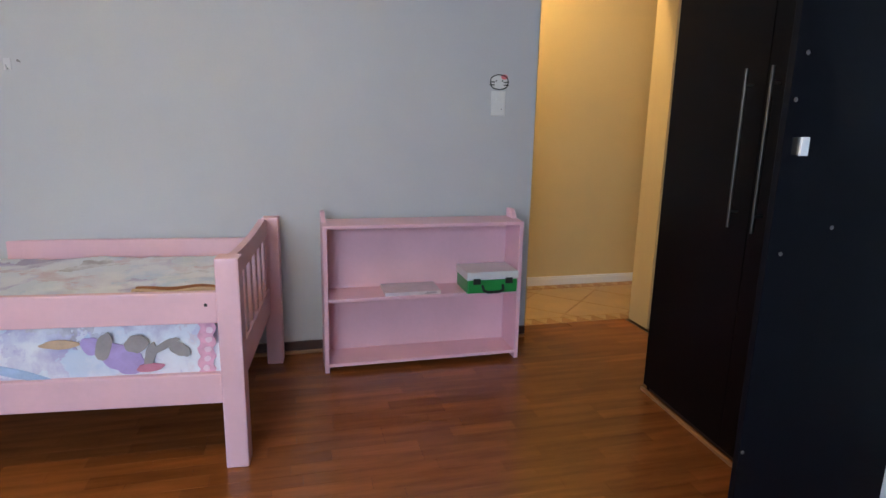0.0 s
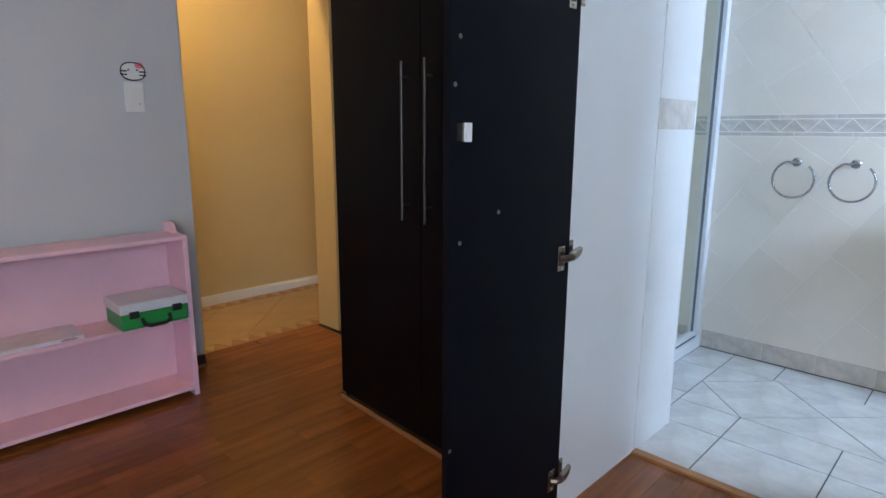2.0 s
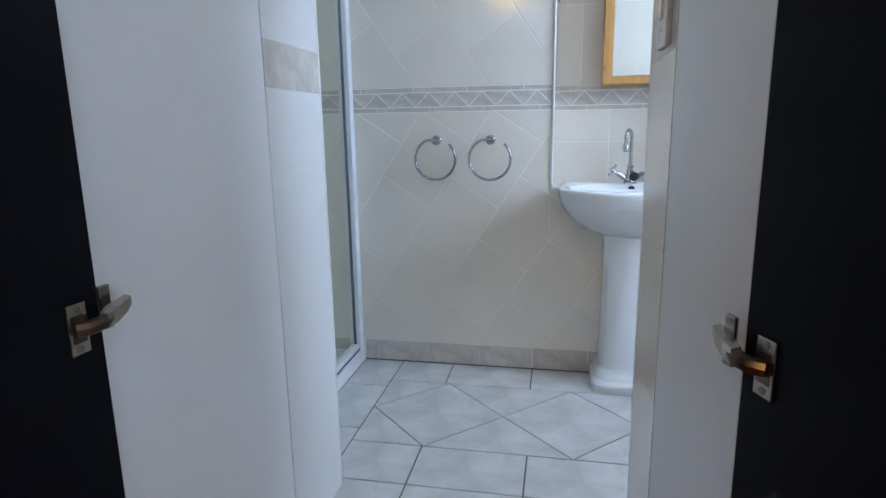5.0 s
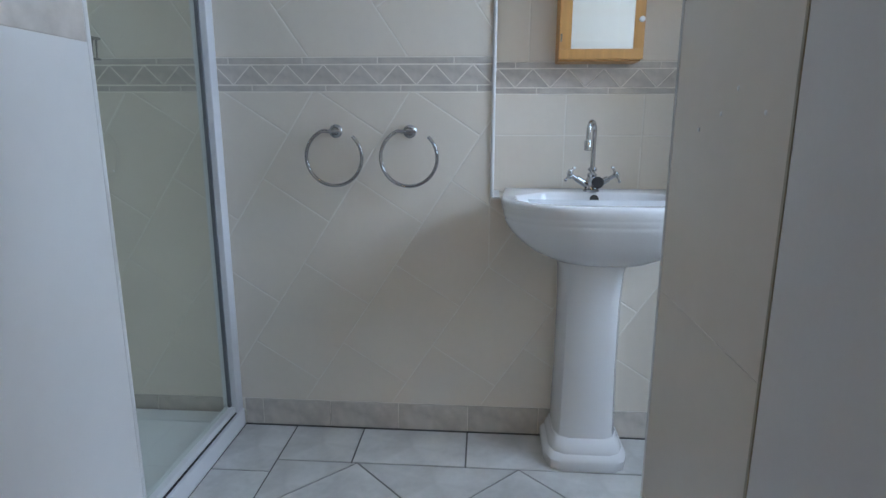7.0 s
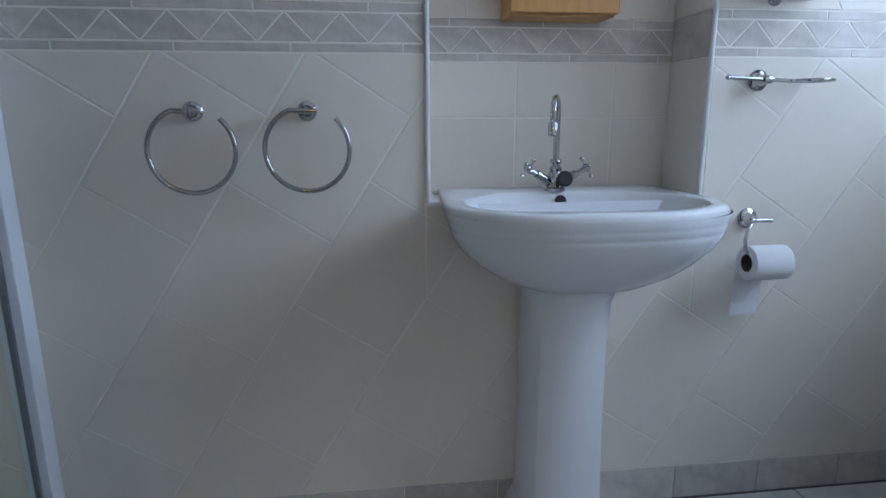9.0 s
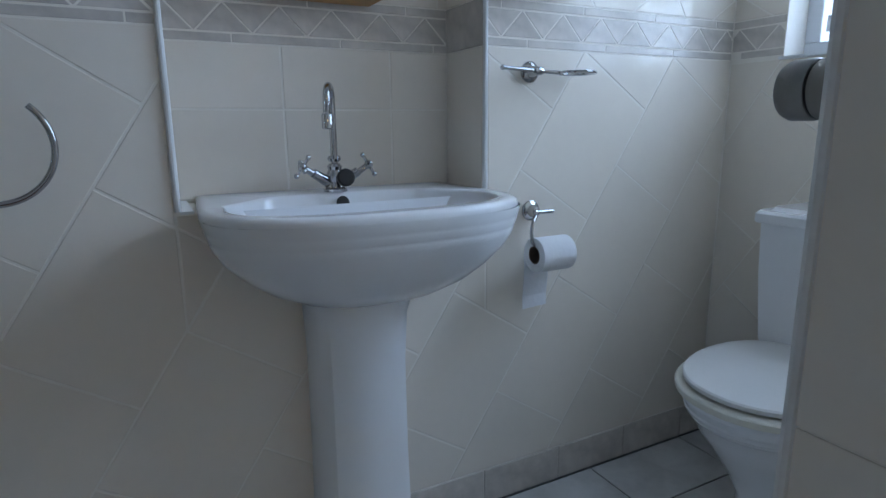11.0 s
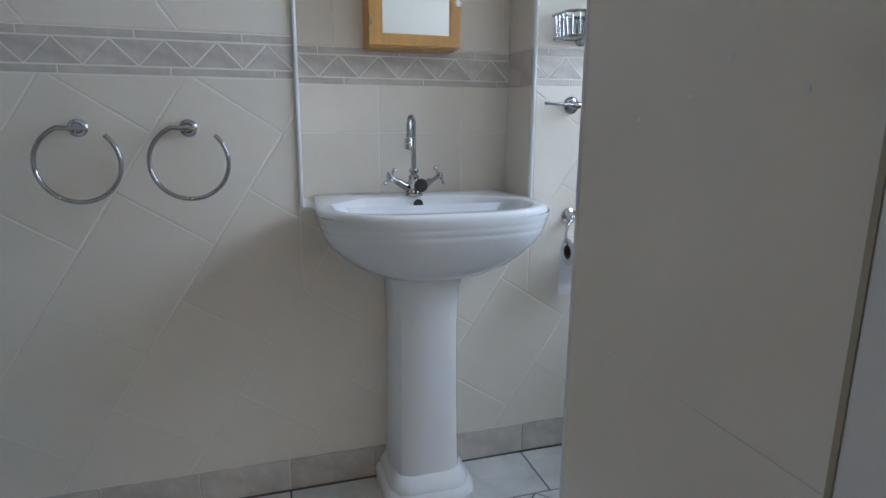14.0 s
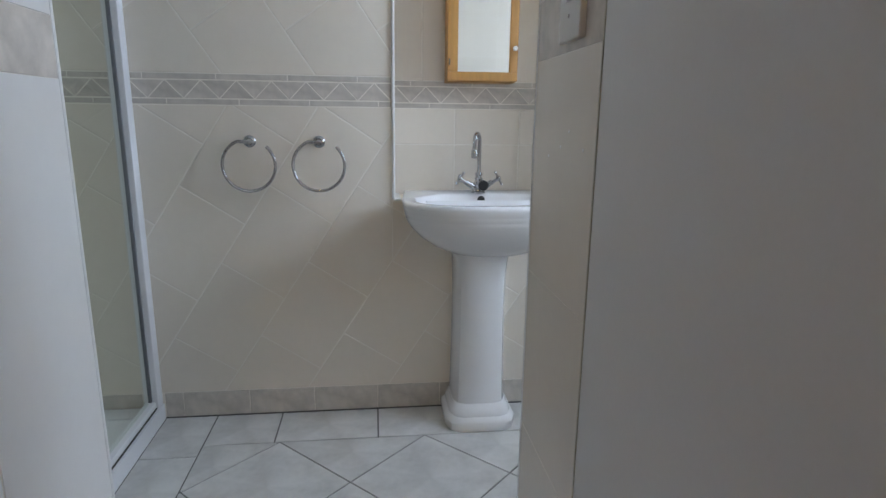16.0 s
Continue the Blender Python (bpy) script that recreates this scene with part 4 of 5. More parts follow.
def bed(m):
    ob = thing("child_bed", m, "pink painted wooden child bed with slatted end and side rails", "bed")
    L, W = 1.40, 0.955   # the end with its post at the origin, running to -x and +y
    p = 0.075
    for x in (-p, -L):
        for y, h in ((0, 0.735), (W - p, 0.722)):
            lean = 0.026 if y > 0 and x > -0.1 else 0
            part("post", boxes((x + lean, x + lean + p, y, y + p, 0, h), bevel=0.006), PINK, ob)
    for y in (0.012, W - 0.042):
        part("guard_rail", boxes((-L + p, -p, y, y + 0.028, 0.517, 0.622), bevel=0.005), PINK, ob)
        part("side_rail", boxes((-L + p, -p, y, y + 0.028, 0.236, 0.342), bevel=0.005), PINK, ob)
    for x in (-p + 0.022, -L + 0.022):
        part("end_rail", boxes((x, x + 0.030, p, W - p, 0.262, 0.385), bevel=0.004), PINK, ob)
        part("top_rail", prism([(p, 0.64), (W - p, 0.64), (W - p, 0.71), (W - p - 0.05, 0.725)] + [(p + (W - 2 * p) * k / 8, 0.725 - 0.012 * math.sin(math.pi * k / 8)) for k in range(7, 0, -1)] + [(p + 0.05, 0.725), (p, 0.71)], 0.028, "x", x), PINK, ob)
        for k in range(6):
            y = p + 0.072 + k * 0.131
            part("slat", boxes((x + 0.006, x + 0.022, y, y + 0.052, 0.383, 0.645), bevel=0.003), PINK, ob)
    for k in range(6):
        part("base_slat", boxes((-L + 0.12 + k * 0.21, -L + 0.21 + k * 0.21, 0.041, W - 0.043, 0.285, 0.302)), BAMBOO, ob)
    for y in (0.0125,):
        part("screw_cap", lathe([(0.007, 0), (0.005, 0.001)], pose(-0.11, y, 0.58, 90, 0, 0), 10), BLACK_RUBBER, ob)
    return ob


BED = pose(-0.118, 1.885, 0, 0, 0, -5.0)
bed(BED)


def patch(x, z, a, b, turn, y, seed):
    """A soft-edged printed shape lying on the side of the sheet."""
    c, s = math.cos(turn), math.sin(turn)
    out = []
    for k in range(28):
        w = k * math.tau / 28
        r = 1 + 0.22 * noise.noise(Vector((math.cos(w) * 1.6, math.sin(w) * 1.6, seed * 3.7)))
        u, v = a * r * math.cos(w), b * r * math.sin(w)
        out.append((x + c * u - s * v, z + s * u + c * v))
    return prism(out, 0.003, "y", y)


def mattress(m):
    bm = bmesh.new()
    nx, ny = 60, 28
    x0, x1, y0, y1 = -1.32, -0.077, 0.042, 0.909
    top = 0.555

    def edge(t):
        return 1 - max(0.0, 1 - min(t, 1 - t) / 0.06) ** 2.2

    grid = []
    for i in range(nx + 1):
        row = []
        for j in range(ny + 1):
            u, v = i / nx, j / ny
            lift = min(edge(u), edge(v))
            wob = 0.012 * noise.noise(Vector((u * 9, v * 5, 0.3))) + 0.006 * noise.noise(Vector((u * 24, v * 14, 2.0)))
            row.append(bm.verts.new((x0 + (x1 - x0) * u, y0 + (y1 - y0) * v, 0.44 + (top - 0.44 + wob) * lift)))
        grid.append(row)
    for i in range(nx):
        for j in range(ny):
            bm.faces.new((grid[i][j], grid[i + 1][j], grid[i + 1][j + 1], grid[i][j + 1]))
    rim = [grid[i][0] for i in range(nx + 1)] + [grid[nx][j] for j in range(1, ny + 1)] + [grid[i][ny] for i in range(nx - 1, -1, -1)] + [grid[0][j] for j in range(ny - 1, 0, -1)]
    last = rim
    for z, out in ((0.40, 0.003), (0.34, 0.004), (0.304, -0.006)):
        ring = []
        for v in rim:
            c = Vector(((x0 + x1) / 2, (y0 + y1) / 2))
            w = 0.003 * noise.noise(Vector((v.co.x * 12, v.co.y * 12, z * 9)))
            dx = (1 if v.co.x > x1 - 1e-4 else -1 if v.co.x < x0 + 1e-4 else 0) * (out + w)
            dy = (1 if v.co.y > y1 - 1e-4 else -1 if v.co.y < y0 + 1e-4 else 0) * (out + w)
            ring.append(bm.verts.new((v.co.x + dx, v.co.y + dy, z)))
        for k in range(len(rim)):
            j = (k + 1) % len(rim)
            bm.faces.new((last[k], last[j], ring[j], ring[k]))
        last = ring
    bm.faces.new(last)
    ob = thing("mattress", m, "mattress in a white and pale blue sheet with lilac patches", "mattress")
    body = part("cover", bm, BEDDING, ob, "", True)
    for p in body.data.polygons:
        p.use_smooth = True
    band = []
    for k in range(13):
        z = 0.338 + 0.0145 * k
        b = -0.150 + 0.010 * (k / 12) + 0.006 * math.sin(k * 1.9)
        band.append([(b, 0.0335, z), (b + 0.050, 0.0335, z), (b + 0.046, 0.0375, z), (b + 0.004, 0.0375, z)])
    part("pink_border", loft(band), PINK_CLOTH, ob, "pink scalloped border")
    for k in range(5):
        part("border_dot", patch(-0.124 + 0.004 * k, 0.356 + 0.033 * k, 0.011, 0.010, 0.3, 0.031, k), PALE_PINK, ob, "pale pink dot on the border")
    front = ((-0.385, 0.425, 0.075, 0.045, -0.5, LILAC_CLOTH, "lilac printed patch"), (-0.355, 0.395, 0.045, 0.028, 0.2, LILAC_CLOTH, "lilac printed patch"),
             (-0.470, 0.468, 0.035, 0.030, -0.6, LILAC_CLOTH, "lilac printed patch"), (-0.435, 0.462, 0.024, 0.050, -0.3, TAUPE_CLOTH, "taupe printed patch"),
             (-0.335, 0.470, 0.036, 0.030, 0.3, TAUPE_CLOTH, "taupe printed patch"), (-0.295, 0.432, 0.017, 0.048, -0.3, TAUPE_CLOTH, "taupe printed patch"),
             (-0.250, 0.462, 0.052, 0.013, 0.5, TAUPE_CLOTH, "taupe printed patch"), (-0.205, 0.448, 0.038, 0.022, -0.5, TAUPE_CLOTH, "taupe printed patch"),
             (-0.300, 0.388, 0.044, 0.014, 0.1, CORAL_CLOTH, "coral printed patch"), (-0.560, 0.478, 0.060, 0.014, 0.0, SAND_CLOTH, "sand printed patch"),
             (-0.700, 0.388, 0.120, 0.016, -0.3, BLUE_CLOTH, "pale blue printed patch"), (-0.880, 0.440, 0.080, 0.022, 0.4, BLUE_CLOTH, "pale blue printed patch"))
    for k, (x, z, a, b, turn, mat, label) in enumerate(front):
        part("printed_patch", patch(x, z - 0.022, a, b, turn, 0.0345 - 0.0004 * k, k + 10), mat, ob, label)
    # striped and lilac shapes on the top of the sheet
    for k in range(4):
        line = [(-0.40 + 0.02 * j, 0.12 + 0.050 * k + 0.010 * math.sin(j * 0.5 + k), 0.566 + 0.003 * math.sin(j * 0.7)) for j in range(15)]
        part("printed_stripe", tube(line, 0.010 if k % 2 else 0.013, 8), (SAND_CLOTH, RUST_CLOTH)[k % 2], ob, ("sand printed stripe", "rust brown printed stripe")[k % 2], True)
    return ob


mattress(BED)

# wall switches and sticker
switch = thing("light_switch", pose(1.089, 2.894, 1.209), "white vertical light switch plate on the grey wall", "light switch")
part("plate", boxes((-0.038, 0.038, -0.009, 0, 0, 0.125), bevel=0.003), WHITE_PLASTIC, switch)
part("rocker", boxes((-0.013, 0.013, -0.013, -0.0085, 0.070, 0.095), bevel=0.0015), WHITE_PLASTIC, switch)
part("screw", lathe([(0.003, 0), (0.002, 0.001)], pose(0.018, -0.009, 0.035, 90, 0, 0), 8), STEEL, switch)
sticker = thing("wall_sticker", pose(1.093, 2.894, 1.337), "small white wall sticker with a dark outline and a coral patch", "sticker")
part("sheet", prism([(0.046 * math.cos(a), 0.040 + 0.036 * math.copysign(abs(math.sin(a)) ** 0.7, math.sin(a))) for a in [math.tau * k / 28 for k in range(28)]], -0.0012, "y", 0), WHITE_PLASTIC, sticker)
part("outline", tube([(0.047 * math.cos(a), -0.001, 0.040 + 0.036 * math.copysign(abs(math.sin(a)) ** 0.7, math.sin(a))) for a in [math.tau * k / 28 for k in range(28)]], 0.0028, 6, True), BLACK_RUBBER, sticker)
part("patch", prism([(0.026 + 0.018 * math.cos(a), 0.066 + 0.013 * math.sin(a)) for a in [math.tau * k / 16 for k in range(16)]], -0.0016, "y", 0), CORAL, sticker)

nail = thing("wall_nail", pose(-1.031, 2.894, 1.381), "small dark nail in the grey wall", "nail")
part("shank", rod((0, 0.0, 0), (0, -0.022, 0.004), 0.0022, 8), STEEL, nail)
part("head", lathe([(0.0055, 0), (0.0055, 0.002), (0.002, 0.0026)], pose(0, -0.0205, 0.0036, 80, 0, 0), 10), STEEL, nail)
hook = thing("wall_hook", pose(-1.078, 2.894, 1.366), "small pale lilac stick-on wall hook", "hook")
part("plate", boxes((-0.014, 0.014, -0.005, 0, -0.02, 0.03), bevel=0.003), PALE_PLASTIC, hook)
part("prong", tube([(0, -0.004, -0.012), (0, -0.016, -0.016), (0, -0.022, -0.008), (0, -0.023, 0.002)], 0.004, 8), PALE_PLASTIC, hook, "", True)

for s in (-1, 1):
    for dz in (0.026, 0.040):
        part("printed_bar", boxes((min(s * 0.024, s * 0.052), max(s * 0.024, s * 0.052), -0.0022, -0.0012, dz - 0.003, dz + 0.003)), BLACK_RUBBER, sticker, "dark printed bar")
    part("printed_dot", lathe([(0.0042, 0), (0.0042, 0.0005)], pose(s * 0.017, -0.0013, 0.046, 90, 0, 0), 12), BLACK_RUBBER, sticker)

bath_switch = thing("shaver_switch", pose(2.138, 0.198, 1.203), "white isolator switch plate on the marble border", "light switch")
part("plate", boxes((-0.046, 0.046, 0, 0.011, 0, 0.128), bevel=0.003), WHITE_PLASTIC, bath_switch)
part("rocker", boxes((-0.010, 0.012, 0.0105, 0.016, 0.055, 0.090), bevel=0.0015), WHITE_PLASTIC, bath_switch)
part("screw", lathe([(0.0035, 0), (0.0025, 0.001)], pose(0.0, 0.011, 0.035, -90, 0, 0), 8), STEEL, bath_switch)


def ceiling_light(x, y, label):
    ob = thing("ceiling_light", pose(x, y, CEIL), label, "ceiling light", "ceiling lights")
    part("base", lathe([(0.06, 0), (0.06, -0.012), (0.05, -0.018)], None, 32), WHITE_PLASTIC, ob, "", True)
    part("shade", lathe([(0.128, -0.03), (0.115, -0.05), (0.09, -0.072), (0.05, -0.084), (0.01, -0.087)], None, 32), WARM_GLASS, ob, "lit opal glass shade", True)
    part("stem", rod((0, 0, -0.016), (0, 0, -0.034), 0.012), STEEL, ob)
    return ob


def bowl_light(x, y, label):
    """A shallow glass bowl hung below the ceiling; its bulb shines up over the rim."""
    ob = thing("ceiling_light", pose(x, y, CEIL), label, "ceiling light", "ceiling lights")
    part("rose", lathe([(0.06, 0), (0.06, -0.010), (0.045, -0.018)], None, 28), STEEL, ob, "", True)
    profile = [(0.215, -0.220), (0.205, -0.240), (0.17, -0.267), (0.11, -0.287), (0.04, -0.295), (0.012, -0.296)]
    inner = [(r - 0.004, z + 0.005) for r, z in profile]
    part("shade", lathe(profile[::-1] + inner, None, 40), BOWL_GLASS, ob, "lit yellow glass bowl", True)
    for k in range(3):
        c, s = math.cos(k * math.tau / 3 + 0.4), math.sin(k * math.tau / 3 + 0.4)
        part("chain", rod((0.05 * c, 0.05 * s, -0.012), (0.21 * c, 0.21 * s, -0.223), 0.0025, 8), STEEL, ob)
    return ob


ceiling_light(1.20, 3.18, "round opal hall ceiling light, lit warm")
bowl_light(-0.6, 0.95, "shallow yellow glass bowl ceiling light, lit warm")

# ---- tiles, planks and trims ----
E_UV = Matrix(((0, 0, -1, EAST + 0.006), (1, 0, 0, 0), (0, 1, 0, 0), (0, 0, 0, 1)))
TH = 0.006


def border(parent, m, u0, u1, start):
    """Listello band: strips above and below a zigzag of triangles."""
    step = 0.23
    k = math.floor((u0 - start) / step)
    u = start + k * step
    while u < u1:
        for v0, v1, off in ((LOW, LOW + 0.019, 0.0), (HIGH - 0.020, HIGH, 0.07)):
            cut = clip([(u + off - 0.07, v0), (u + off + step - 0.07, v0), (u + off + step - 0.07, v1), (u + off - 0.07, v1)], rect(u0, u1, v0, v1))
            if len(cut) > 2:
                tile_piece("border_strip", cut, 0.003, TH, MARBLE, parent, m, 0.001)
        u += step
    w = 0.113
    lo, hi = LOW + 0.020, HIGH - 0.021
    k = math.floor((u0 - start) / w) - 1
    u = start + k * w
    while u < u1 + w:
        for tri in ([(u, lo), (u + w, lo), (u + w / 2, hi)], [(u + w / 2, hi), (u + w, lo), (u + 1.5 * w, hi)]):
            cut = clip(tri, rect(u0, u1, lo, hi))
            if len(cut) > 2:
                tile_piece("border_triangle", cut, 0.0035, TH, MARBLE, parent, m, 0.001)
        u += w


def skirting(parent, m, u0, u1, start, step=0.236):
    u = start + math.floor((u0 - start) / step) * step
    while u < u1:
        a, b = max(u, u0), min(u + step, u1)
        if b - a > 0.01:
            tile_piece("skirting_tile", [(a, 0.0), (b, 0.0), (b, SKIRT), (a, SKIRT)], 0.0025, TH + 0.0025, MARBLE, parent, m, 0.002)
        u += step


def side_field(origin, u0, u1, w0, w1, all0, all1):
    """Diagonal tiles beside and below the niche: u0 to u1 stands full height, w0 to w1 lies under the sill."""
    c, s = math.cos(radians(33.2)), math.sin(radians(33.2))
    for i in range(-14, 15):
        for j in range(-14, 15):
            a0, b0 = i * 0.25, (j + (0.5 if i % 2 else 0)) * 0.326
            quad = [(origin[0] + a * c - b * s, origin[1] + a * s + b * c) for a, b in ((a0, b0), (a0 + 0.25, b0), (a0 + 0.25, b0 + 0.326), (a0, b0 + 0.326))]
            if max(v for u, v in quad) <= 0.800:
                areas = [rect(all0, all1, SKIRT, 0.800)]
            else:
                areas = [rect(u0, u1, SKIRT, LOW), rect(w0, w1, SKIRT, 0.800)]
            for bounds in areas:
                cut = clip(quad, bounds)
                if len(cut) > 2:
                    whole = abs(area(cut)) > 0.9999 * 0.25 * 0.326
                    tile_piece("tile", cut, 0.0034, TH, TILE, east, E_UV, key=("e",) if whole else None)


# basin wall, north of the niche, below the basin and south of it
NORTH, SOUTH_O = (0.468, 0.992), (-0.396, 0.987)
side_field(NORTH, N1 + 0.008, 2.3, 0.11, N1 + 0.008, 0.11, 2.3)
side_field(SOUTH_O, -1.01, N0 - 0.008, N0 - 0.008, 0.11, -1.01, 0.11)
tile_field(east, E_UV, rect(N1 + 0.008, 2.3, HIGH, CEIL), (0.690, 1.226), -34.5, 0.25, 0.326, 0.0034, TH, TILE, "f")
tile_field(east, E_UV, rect(-1.01, N0 - 0.008, HIGH, CEIL), (-0.46, 1.30), -34.5, 0.25, 0.326, 0.0034, TH, TILE, "f")
border(east, E_UV, N1 + 0.008, 2.3, 0.55)
border(east, E_UV, -1.01, N0 - 0.008, -0.25)
skirting(east, E_UV, -1.01, 1.268, 0.26)
skirting(east, E_UV, 1.35, 2.3, 1.35)

structure("trim_floor_joint", boxes((EAST - 0.0065, EAST - 0.0030, -1.004, 1.268, -0.001, 0.0045)), FLOOR_GROUT, "dark joint between floor and skirting tiles", "trim")

# inside the niche: straight tiles on the back, plain cheeks
NB_UV = Matrix(((0, 0, -1, NICHE_BACK + 0.006), (1, 0, 0, 0), (0, 1, 0, 0), (0, 0, 0, 1)))
tile_field(east, NB_UV, rect(N0, N1, 0.805, LOW), (0.193, 0.664), 0, 0.25, 0.326, 0.003, TH, TILE, "n", 0.0)
tile_field(east, NB_UV, rect(N0, N1, HIGH, 1.75), (0.068, HIGH), 0, 0.25, 0.326, 0.003, TH, TILE, "n", 0.0)
border(east, NB_UV, N0, N1, 0.36)
for y, s, tag in ((N0, 1, "a"), (N1, -1, "b")):
    cheek = Matrix(((1, 0, 0, EAST), (0, 0, s, y - s * 0.004), (0, 1, 0, 0), (0, 0, 0, 1)))
    for v0, v1, mt in ((0.803, LOW, TILE), (LOW, HIGH, MARBLE), (HIGH, 1.536, TILE)):
        tile_piece("cheek_tile", [(0.004, v0), (NICHE_BACK - EAST, v0), (NICHE_BACK - EAST, v1), (0.004, v1)], 0.002, TH, mt, east, cheek)
# rounded plastic trim round the niche's edge
edge = [(EAST - 0.001, N1 + 0.003, 0.806), (EAST - 0.001, N1 + 0.003, 1.2), (EAST - 0.001, N1 + 0.003, 1.535)] + [(EAST - 0.001, y + 0.003 * (y - mid) / halfw, z + 0.003) for y, z in arch[1:-1]] + [(EAST - 0.001, N0 - 0.003, 1.535), (EAST - 0.001, N0 - 0.003, 1.2), (EAST - 0.001, N0 - 0.003, 0.806)]
structure("trim_niche", tube(edge, 0.0058, 10), WHITE_PLASTIC, "white rounded tile trim around the niche", "trim")
structure("trim_niche_sill", boxes((EAST - 0.004, NICHE_BACK, 0.405, N1, 0.8005, 0.806)), WHITE_PLASTIC, "white sill at the foot of the niche", "trim")

# south wall
S_UV = Matrix(((1, 0, 0, 0), (0, 0, 1, -1.016), (0, 1, 0, 0), (0, 0, 0, 1)))
for u0, u1, v0, v1 in ((2.354, 3.308, SKIRT, LOW - 0.009), (3.157, 3.308, HIGH, CEIL), (2.354, 2.46, HIGH, CEIL), (2.46, 3.157, 1.98, CEIL)):
    tile_field(south, S_UV, rect(u0, u1, v0, v1), (3.0, 0.9), 33.2, 0.25, 0.326, 0.003, TH, TILE, "s")
border(south, S_UV, 3.157, 3.308, 3.12)
border(south, S_UV, 2.354, 2.46, 2.4)
skirting(south, S_UV, 2.354, 3.298, 2.4)

# tiled ends of the passage walls
P_UV = Matrix(((1, 0, 0, 0), (0, 0, 1, 0.192), (0, 1, 0, 0), (0, 0, 0, 1)))
Q_UV = Matrix(((-1, 0, 0, 0), (0, 0, -1, 1.031), (0, 1, 0, 0), (0, 0, 0, 1)))
for parent, m, m0, u0, u1, plain, courses in ((west_south, P_UV, 1.190, 2.0205, 2.338, TILE, (0.0, 0.47, 0.80, 1.190, 1.292, 1.58, 1.91, CEIL)),
                                                  (west_north, Q_UV, 1.146, -2.346, -2.050, PASSAGE_TILE, (0.0, 1.146, 1.247, CEIL))):
    for v0, v1 in zip(courses, courses[1:]):
        tile_piece("tile", [(u0, v0), (u1, v0), (u1, v1), (u0, v1)], 0.001, TH, MARBLE if v0 == m0 else plain, parent, m, 0.0004)
for parent, x, y0, y1 in ((west_south, 2.336, -1.01, 0.191), (west_north, 2.344, 1.032, 2.3)):
    m = Matrix(((0, 0, 1, x), (1, 0, 0, 0), (0, 1, 0, 0), (0, 0, 0, 1)))
    tile_field(parent, m, rect(y0, y1, SKIRT if y0 < 0 else 0.05, CEIL), (0.1, 0.1), 0, 0.25, 0.326, 0.003, TH, TILE, "w", 0.0)
for x, y in ((2.3385, 0.1945), (2.3465, 1.0275)):
    structure("trim_corner", tube([(x, y, 0.0), (x, y, 1.2), (x, y, CEIL)], 0.0052, 10), WHITE_PLASTIC, "white rounded corner trim on the tiled wall", "trim")

# filled screw holes and the brown joint between tiles and panel
for x, z in ((2.240, 1.028), (2.177, 1.046), (2.139, 1.071), (2.073, 1.046)):
    part("screw_plug", lathe([(0.0028, 0), (0.0024, 0.0009), (0.0008, 0.0011)], pose(x, 0.1978, z, -90, 0, 0), 10), WHITE_PLASTIC, west_south, "white filled screw hole")
structure("trim_joint", boxes((2.0158, 2.0202, 0.190, 0.2006, 0, 2.3)), BOTTLE, "thin brown joint between panel and tiles", "trim")

# bathroom floor: bands of rectangles beside a row of diamonds
F_UV = Matrix(((1, 0, 0, 0), (0, 1, 0, 0), (0, 0, 1, -0.003), (0, 0, 0, 1)))
FT = 0.003


def floor_tile(poly, bounds=None):
    if bounds:
        poly = clip(poly, bounds)
    if len(poly) > 2:
        tile_piece("floor_tile", poly, 0.005, FT, FLOOR_TILE, bath_floor, F_UV, 0.0008)


BOUND = rect(2.066, EAST + 0.004, -1.01, SY + 0.001)
EDGE_Y = 1.086
for x0, x1, y_first in ((2.066, 2.380, 0.836), (2.380, 2.600, 0.836), (3.100, EAST + 0.004, 0.8505)):
    y = y_first - 6 * 0.3535
    while y < EDGE_Y:
        floor_tile([(x0, y), (x1, y), (x1, min(y + 0.3535, EDGE_Y)), (x0, min(y + 0.3535, EDGE_Y))], BOUND)
        y += 0.3535
for k in range(-5, 3):
    yc = 0.832 + 0.497 * k
    inside = rect(2.600, 3.100, -1.01, EDGE_Y)
    floor_tile([(2.600, yc), (2.850, yc - 0.2485), (3.100, yc), (2.850, yc + 0.2485)], inside)
    floor_tile([(3.100, yc), (2.850, yc - 0.2485), (3.100, yc - 0.497)], inside)
    floor_tile([(2.600, yc - 0.497), (2.850, yc - 0.2485), (2.600, yc)], inside)
for x0, x1 in ((2.36, 2.682), (2.682, 3.036), (3.036, EAST + 0.004)):
    floor_tile([(x0, EDGE_Y), (x1, EDGE_Y), (x1, SY), (x0, SY)], BOUND)

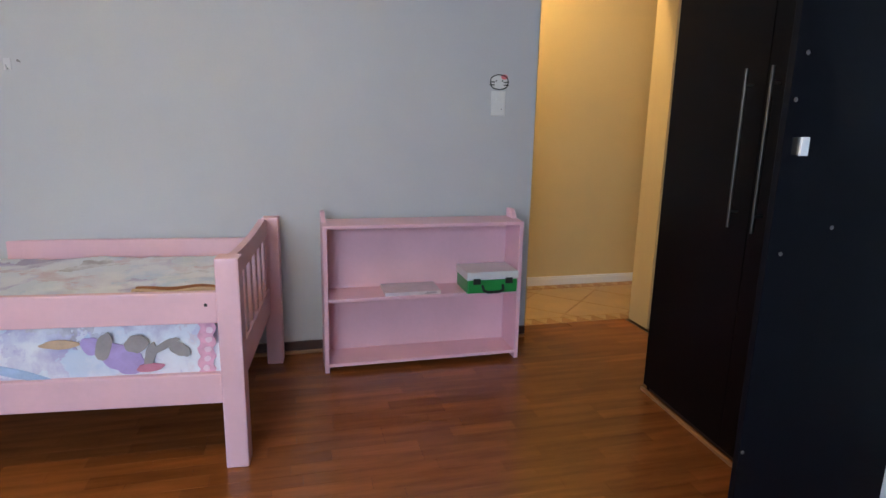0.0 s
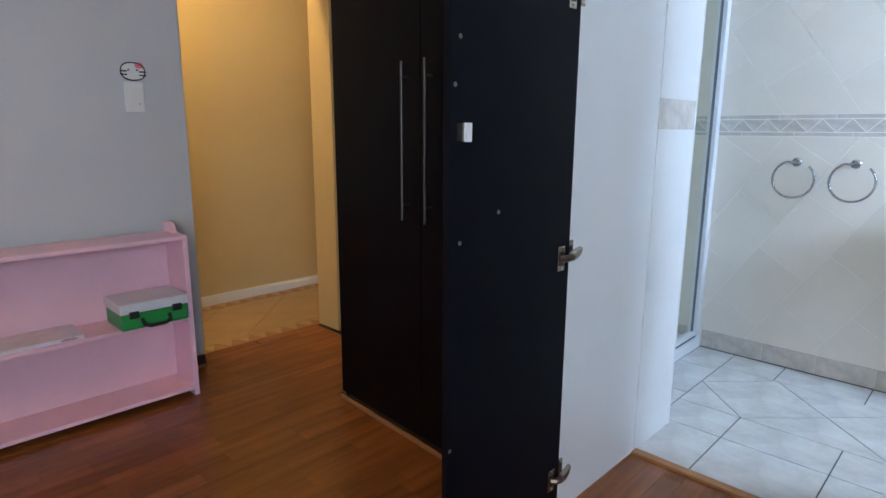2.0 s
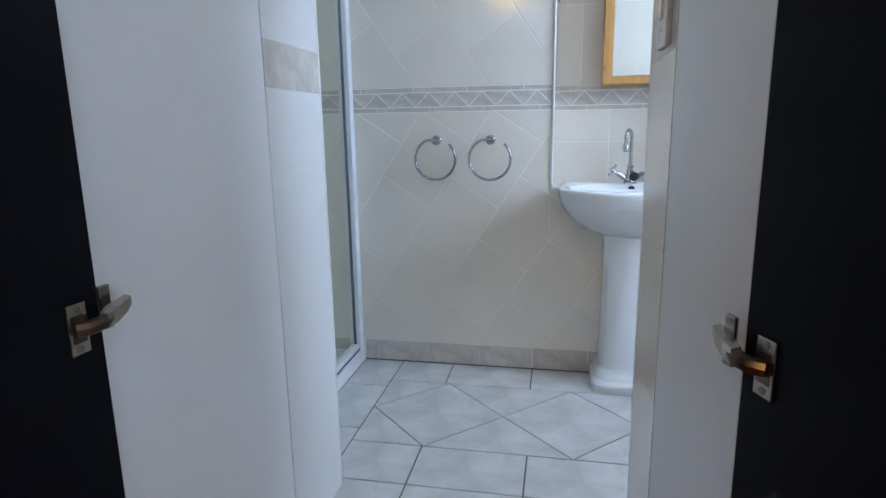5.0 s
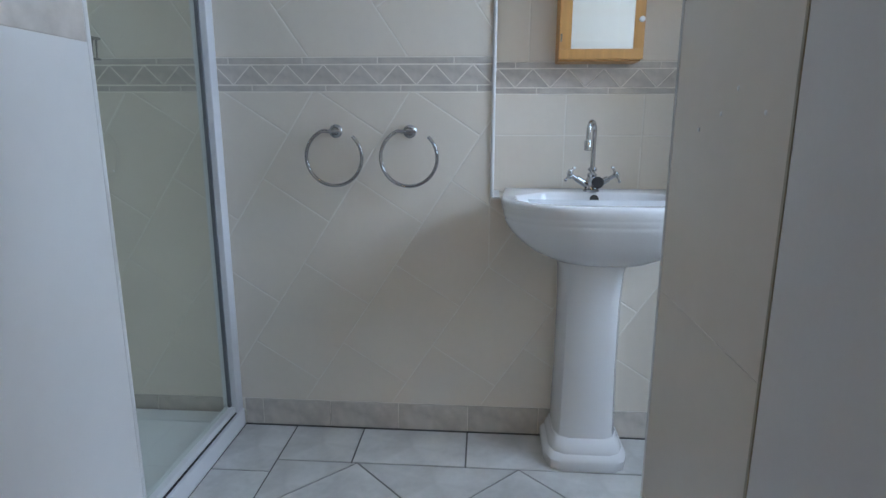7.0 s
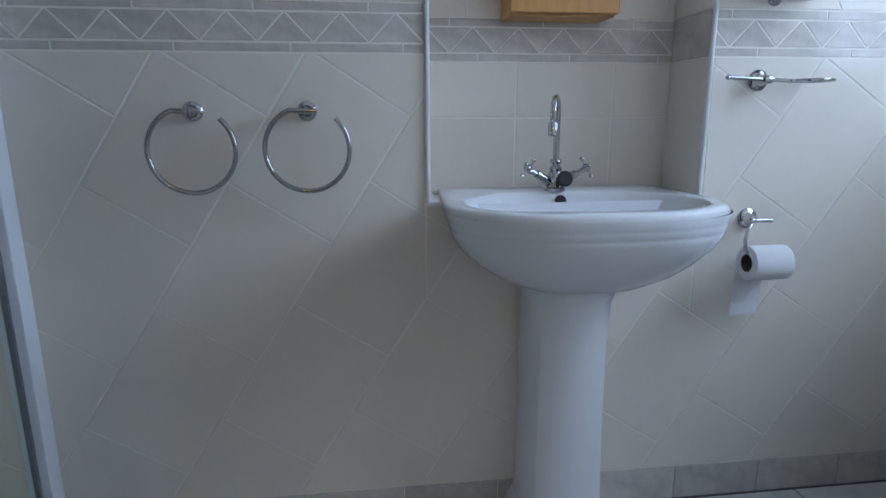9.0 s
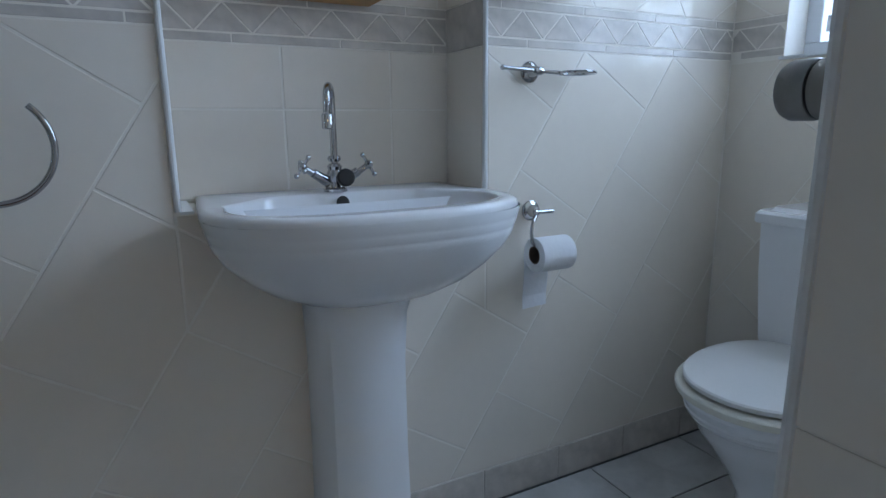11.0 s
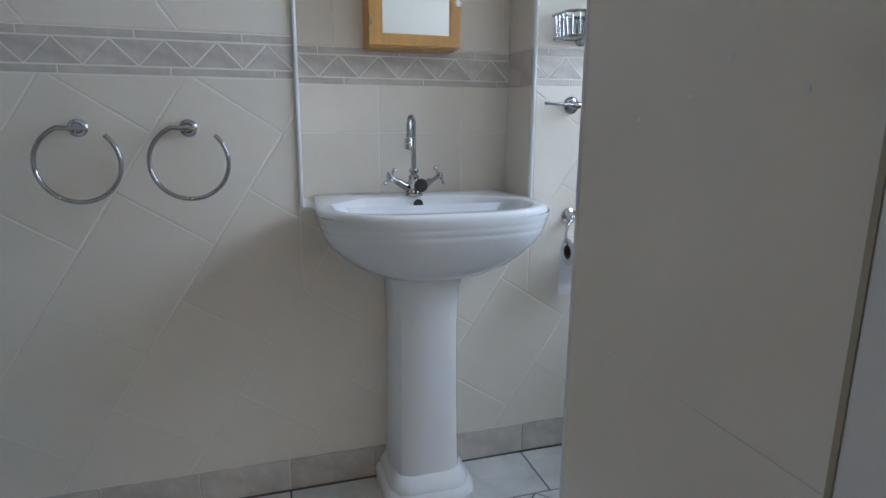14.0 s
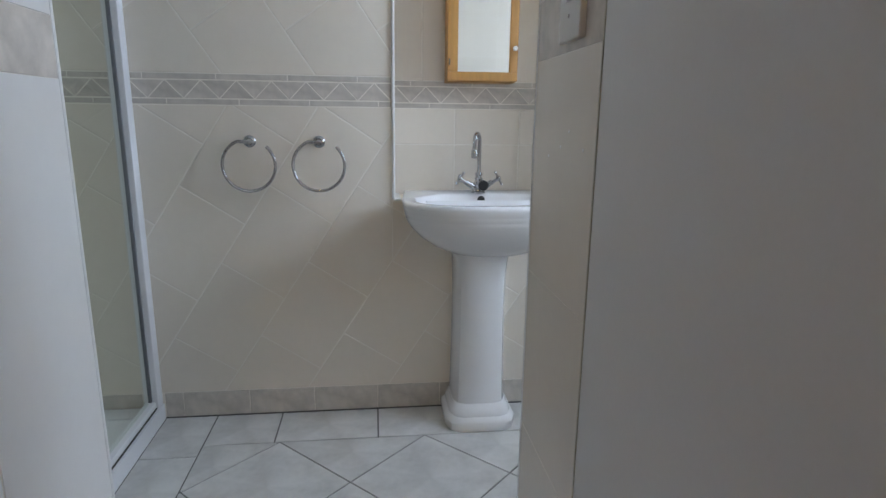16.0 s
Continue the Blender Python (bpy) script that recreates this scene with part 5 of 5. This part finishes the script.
# hall floor: diamond tiles and a patterned edge
H_UV = Matrix(((1, 0, 0, 0), (0, 1, 0, 0), (0, 0, 1, -0.003), (0, 0, 0, 1)))
tile_field(hall_floor, H_UV, rect(-0.39, 3.39, 3.145, 3.76), (1.7, 3.2), 45, 0.33, 0.33, 0.005, 0.003, HALL_TILE, "h", 0.0, "hall_tile")
for v0, v1 in ((3.045, 3.145), (3.76, 3.847)):
    for k in range(37):
        u = -0.39 + k * 0.1
        floor_piece = [(u, v0), (u + 0.1, v0), (u + 0.05, v1)]
        tile_piece("edge_tile", floor_piece, 0.006, 0.003, HALL_EDGE, hall_floor, H_UV, 0.0008, ("edge", v0))
        tile_piece("edge_tile", [(u + 0.05, v1), (u + 0.1, v0), (u + 0.15, v1)], 0.006, 0.003, HALL_TILE, hall_floor, H_UV, 0.0008, ("edge_up", v0))

# laminate strips: the nearer ones singly, the rest joined
rng = random.Random(4)
rest = bmesh.new()
SW = 0.0655
meshes = {}


def strip_mesh(length):
    key = round(length, 2)
    if key not in meshes:
        bm = boxes((0, key - 0.0006, 0, SW - 0.0006, 0, 0.006))
        me = bpy.data.meshes.new("floor_strip")
        bm.to_mesh(me)
        bm.free()
        me.materials.append(LAMINATE)
        meshes[key] = me
    return meshes[key], key


count = 0
y = -1.7365
while y < 3.03:
    x = -2.4 - rng.choice((0.1, 0.2, 0.3))
    while x < 2.03:
        length = rng.choice((0.26, 0.32, 0.38, 0.42, 0.46))
        a, b = max(x, -2.4), min(x + length, 2.03)
        if y > 2.88:
            a = max(a, 1.305)
        if b - a > 0.02:
            near = -0.25 < a and 0.95 < y and b < 2.04 and count < 300
            if near and not (a > 1.62 and 1.1 < y < 2.1):
                me, key = strip_mesh(b - a)
                ob = new("floor_strip", me)
                ob.parent = floor
                ob.matrix_basis = Matrix.Translation((a, y, -0.006))
                count += 1
            elif not (a > 1.62 and 1.1 < y < 2.1):
                vs = [rest.verts.new(p) for p in ((a, y, 0), (b - 0.0006, y, 0), (b - 0.0006, y + SW - 0.0006, 0), (a, y + SW - 0.0006, 0))]
                lo = [rest.verts.new(v.co - Vector((0, 0, 0.006))) for v in vs]
                rest.faces.new(vs)
                for k in range(4):
                    rest.faces.new((vs[k], lo[k], lo[(k + 1) % 4], vs[(k + 1) % 4]))
        x += length
    y += SW
rest_ob = part("floor_strips", rest, LAMINATE, floor)
rest_ob["kind"] = "stuff"
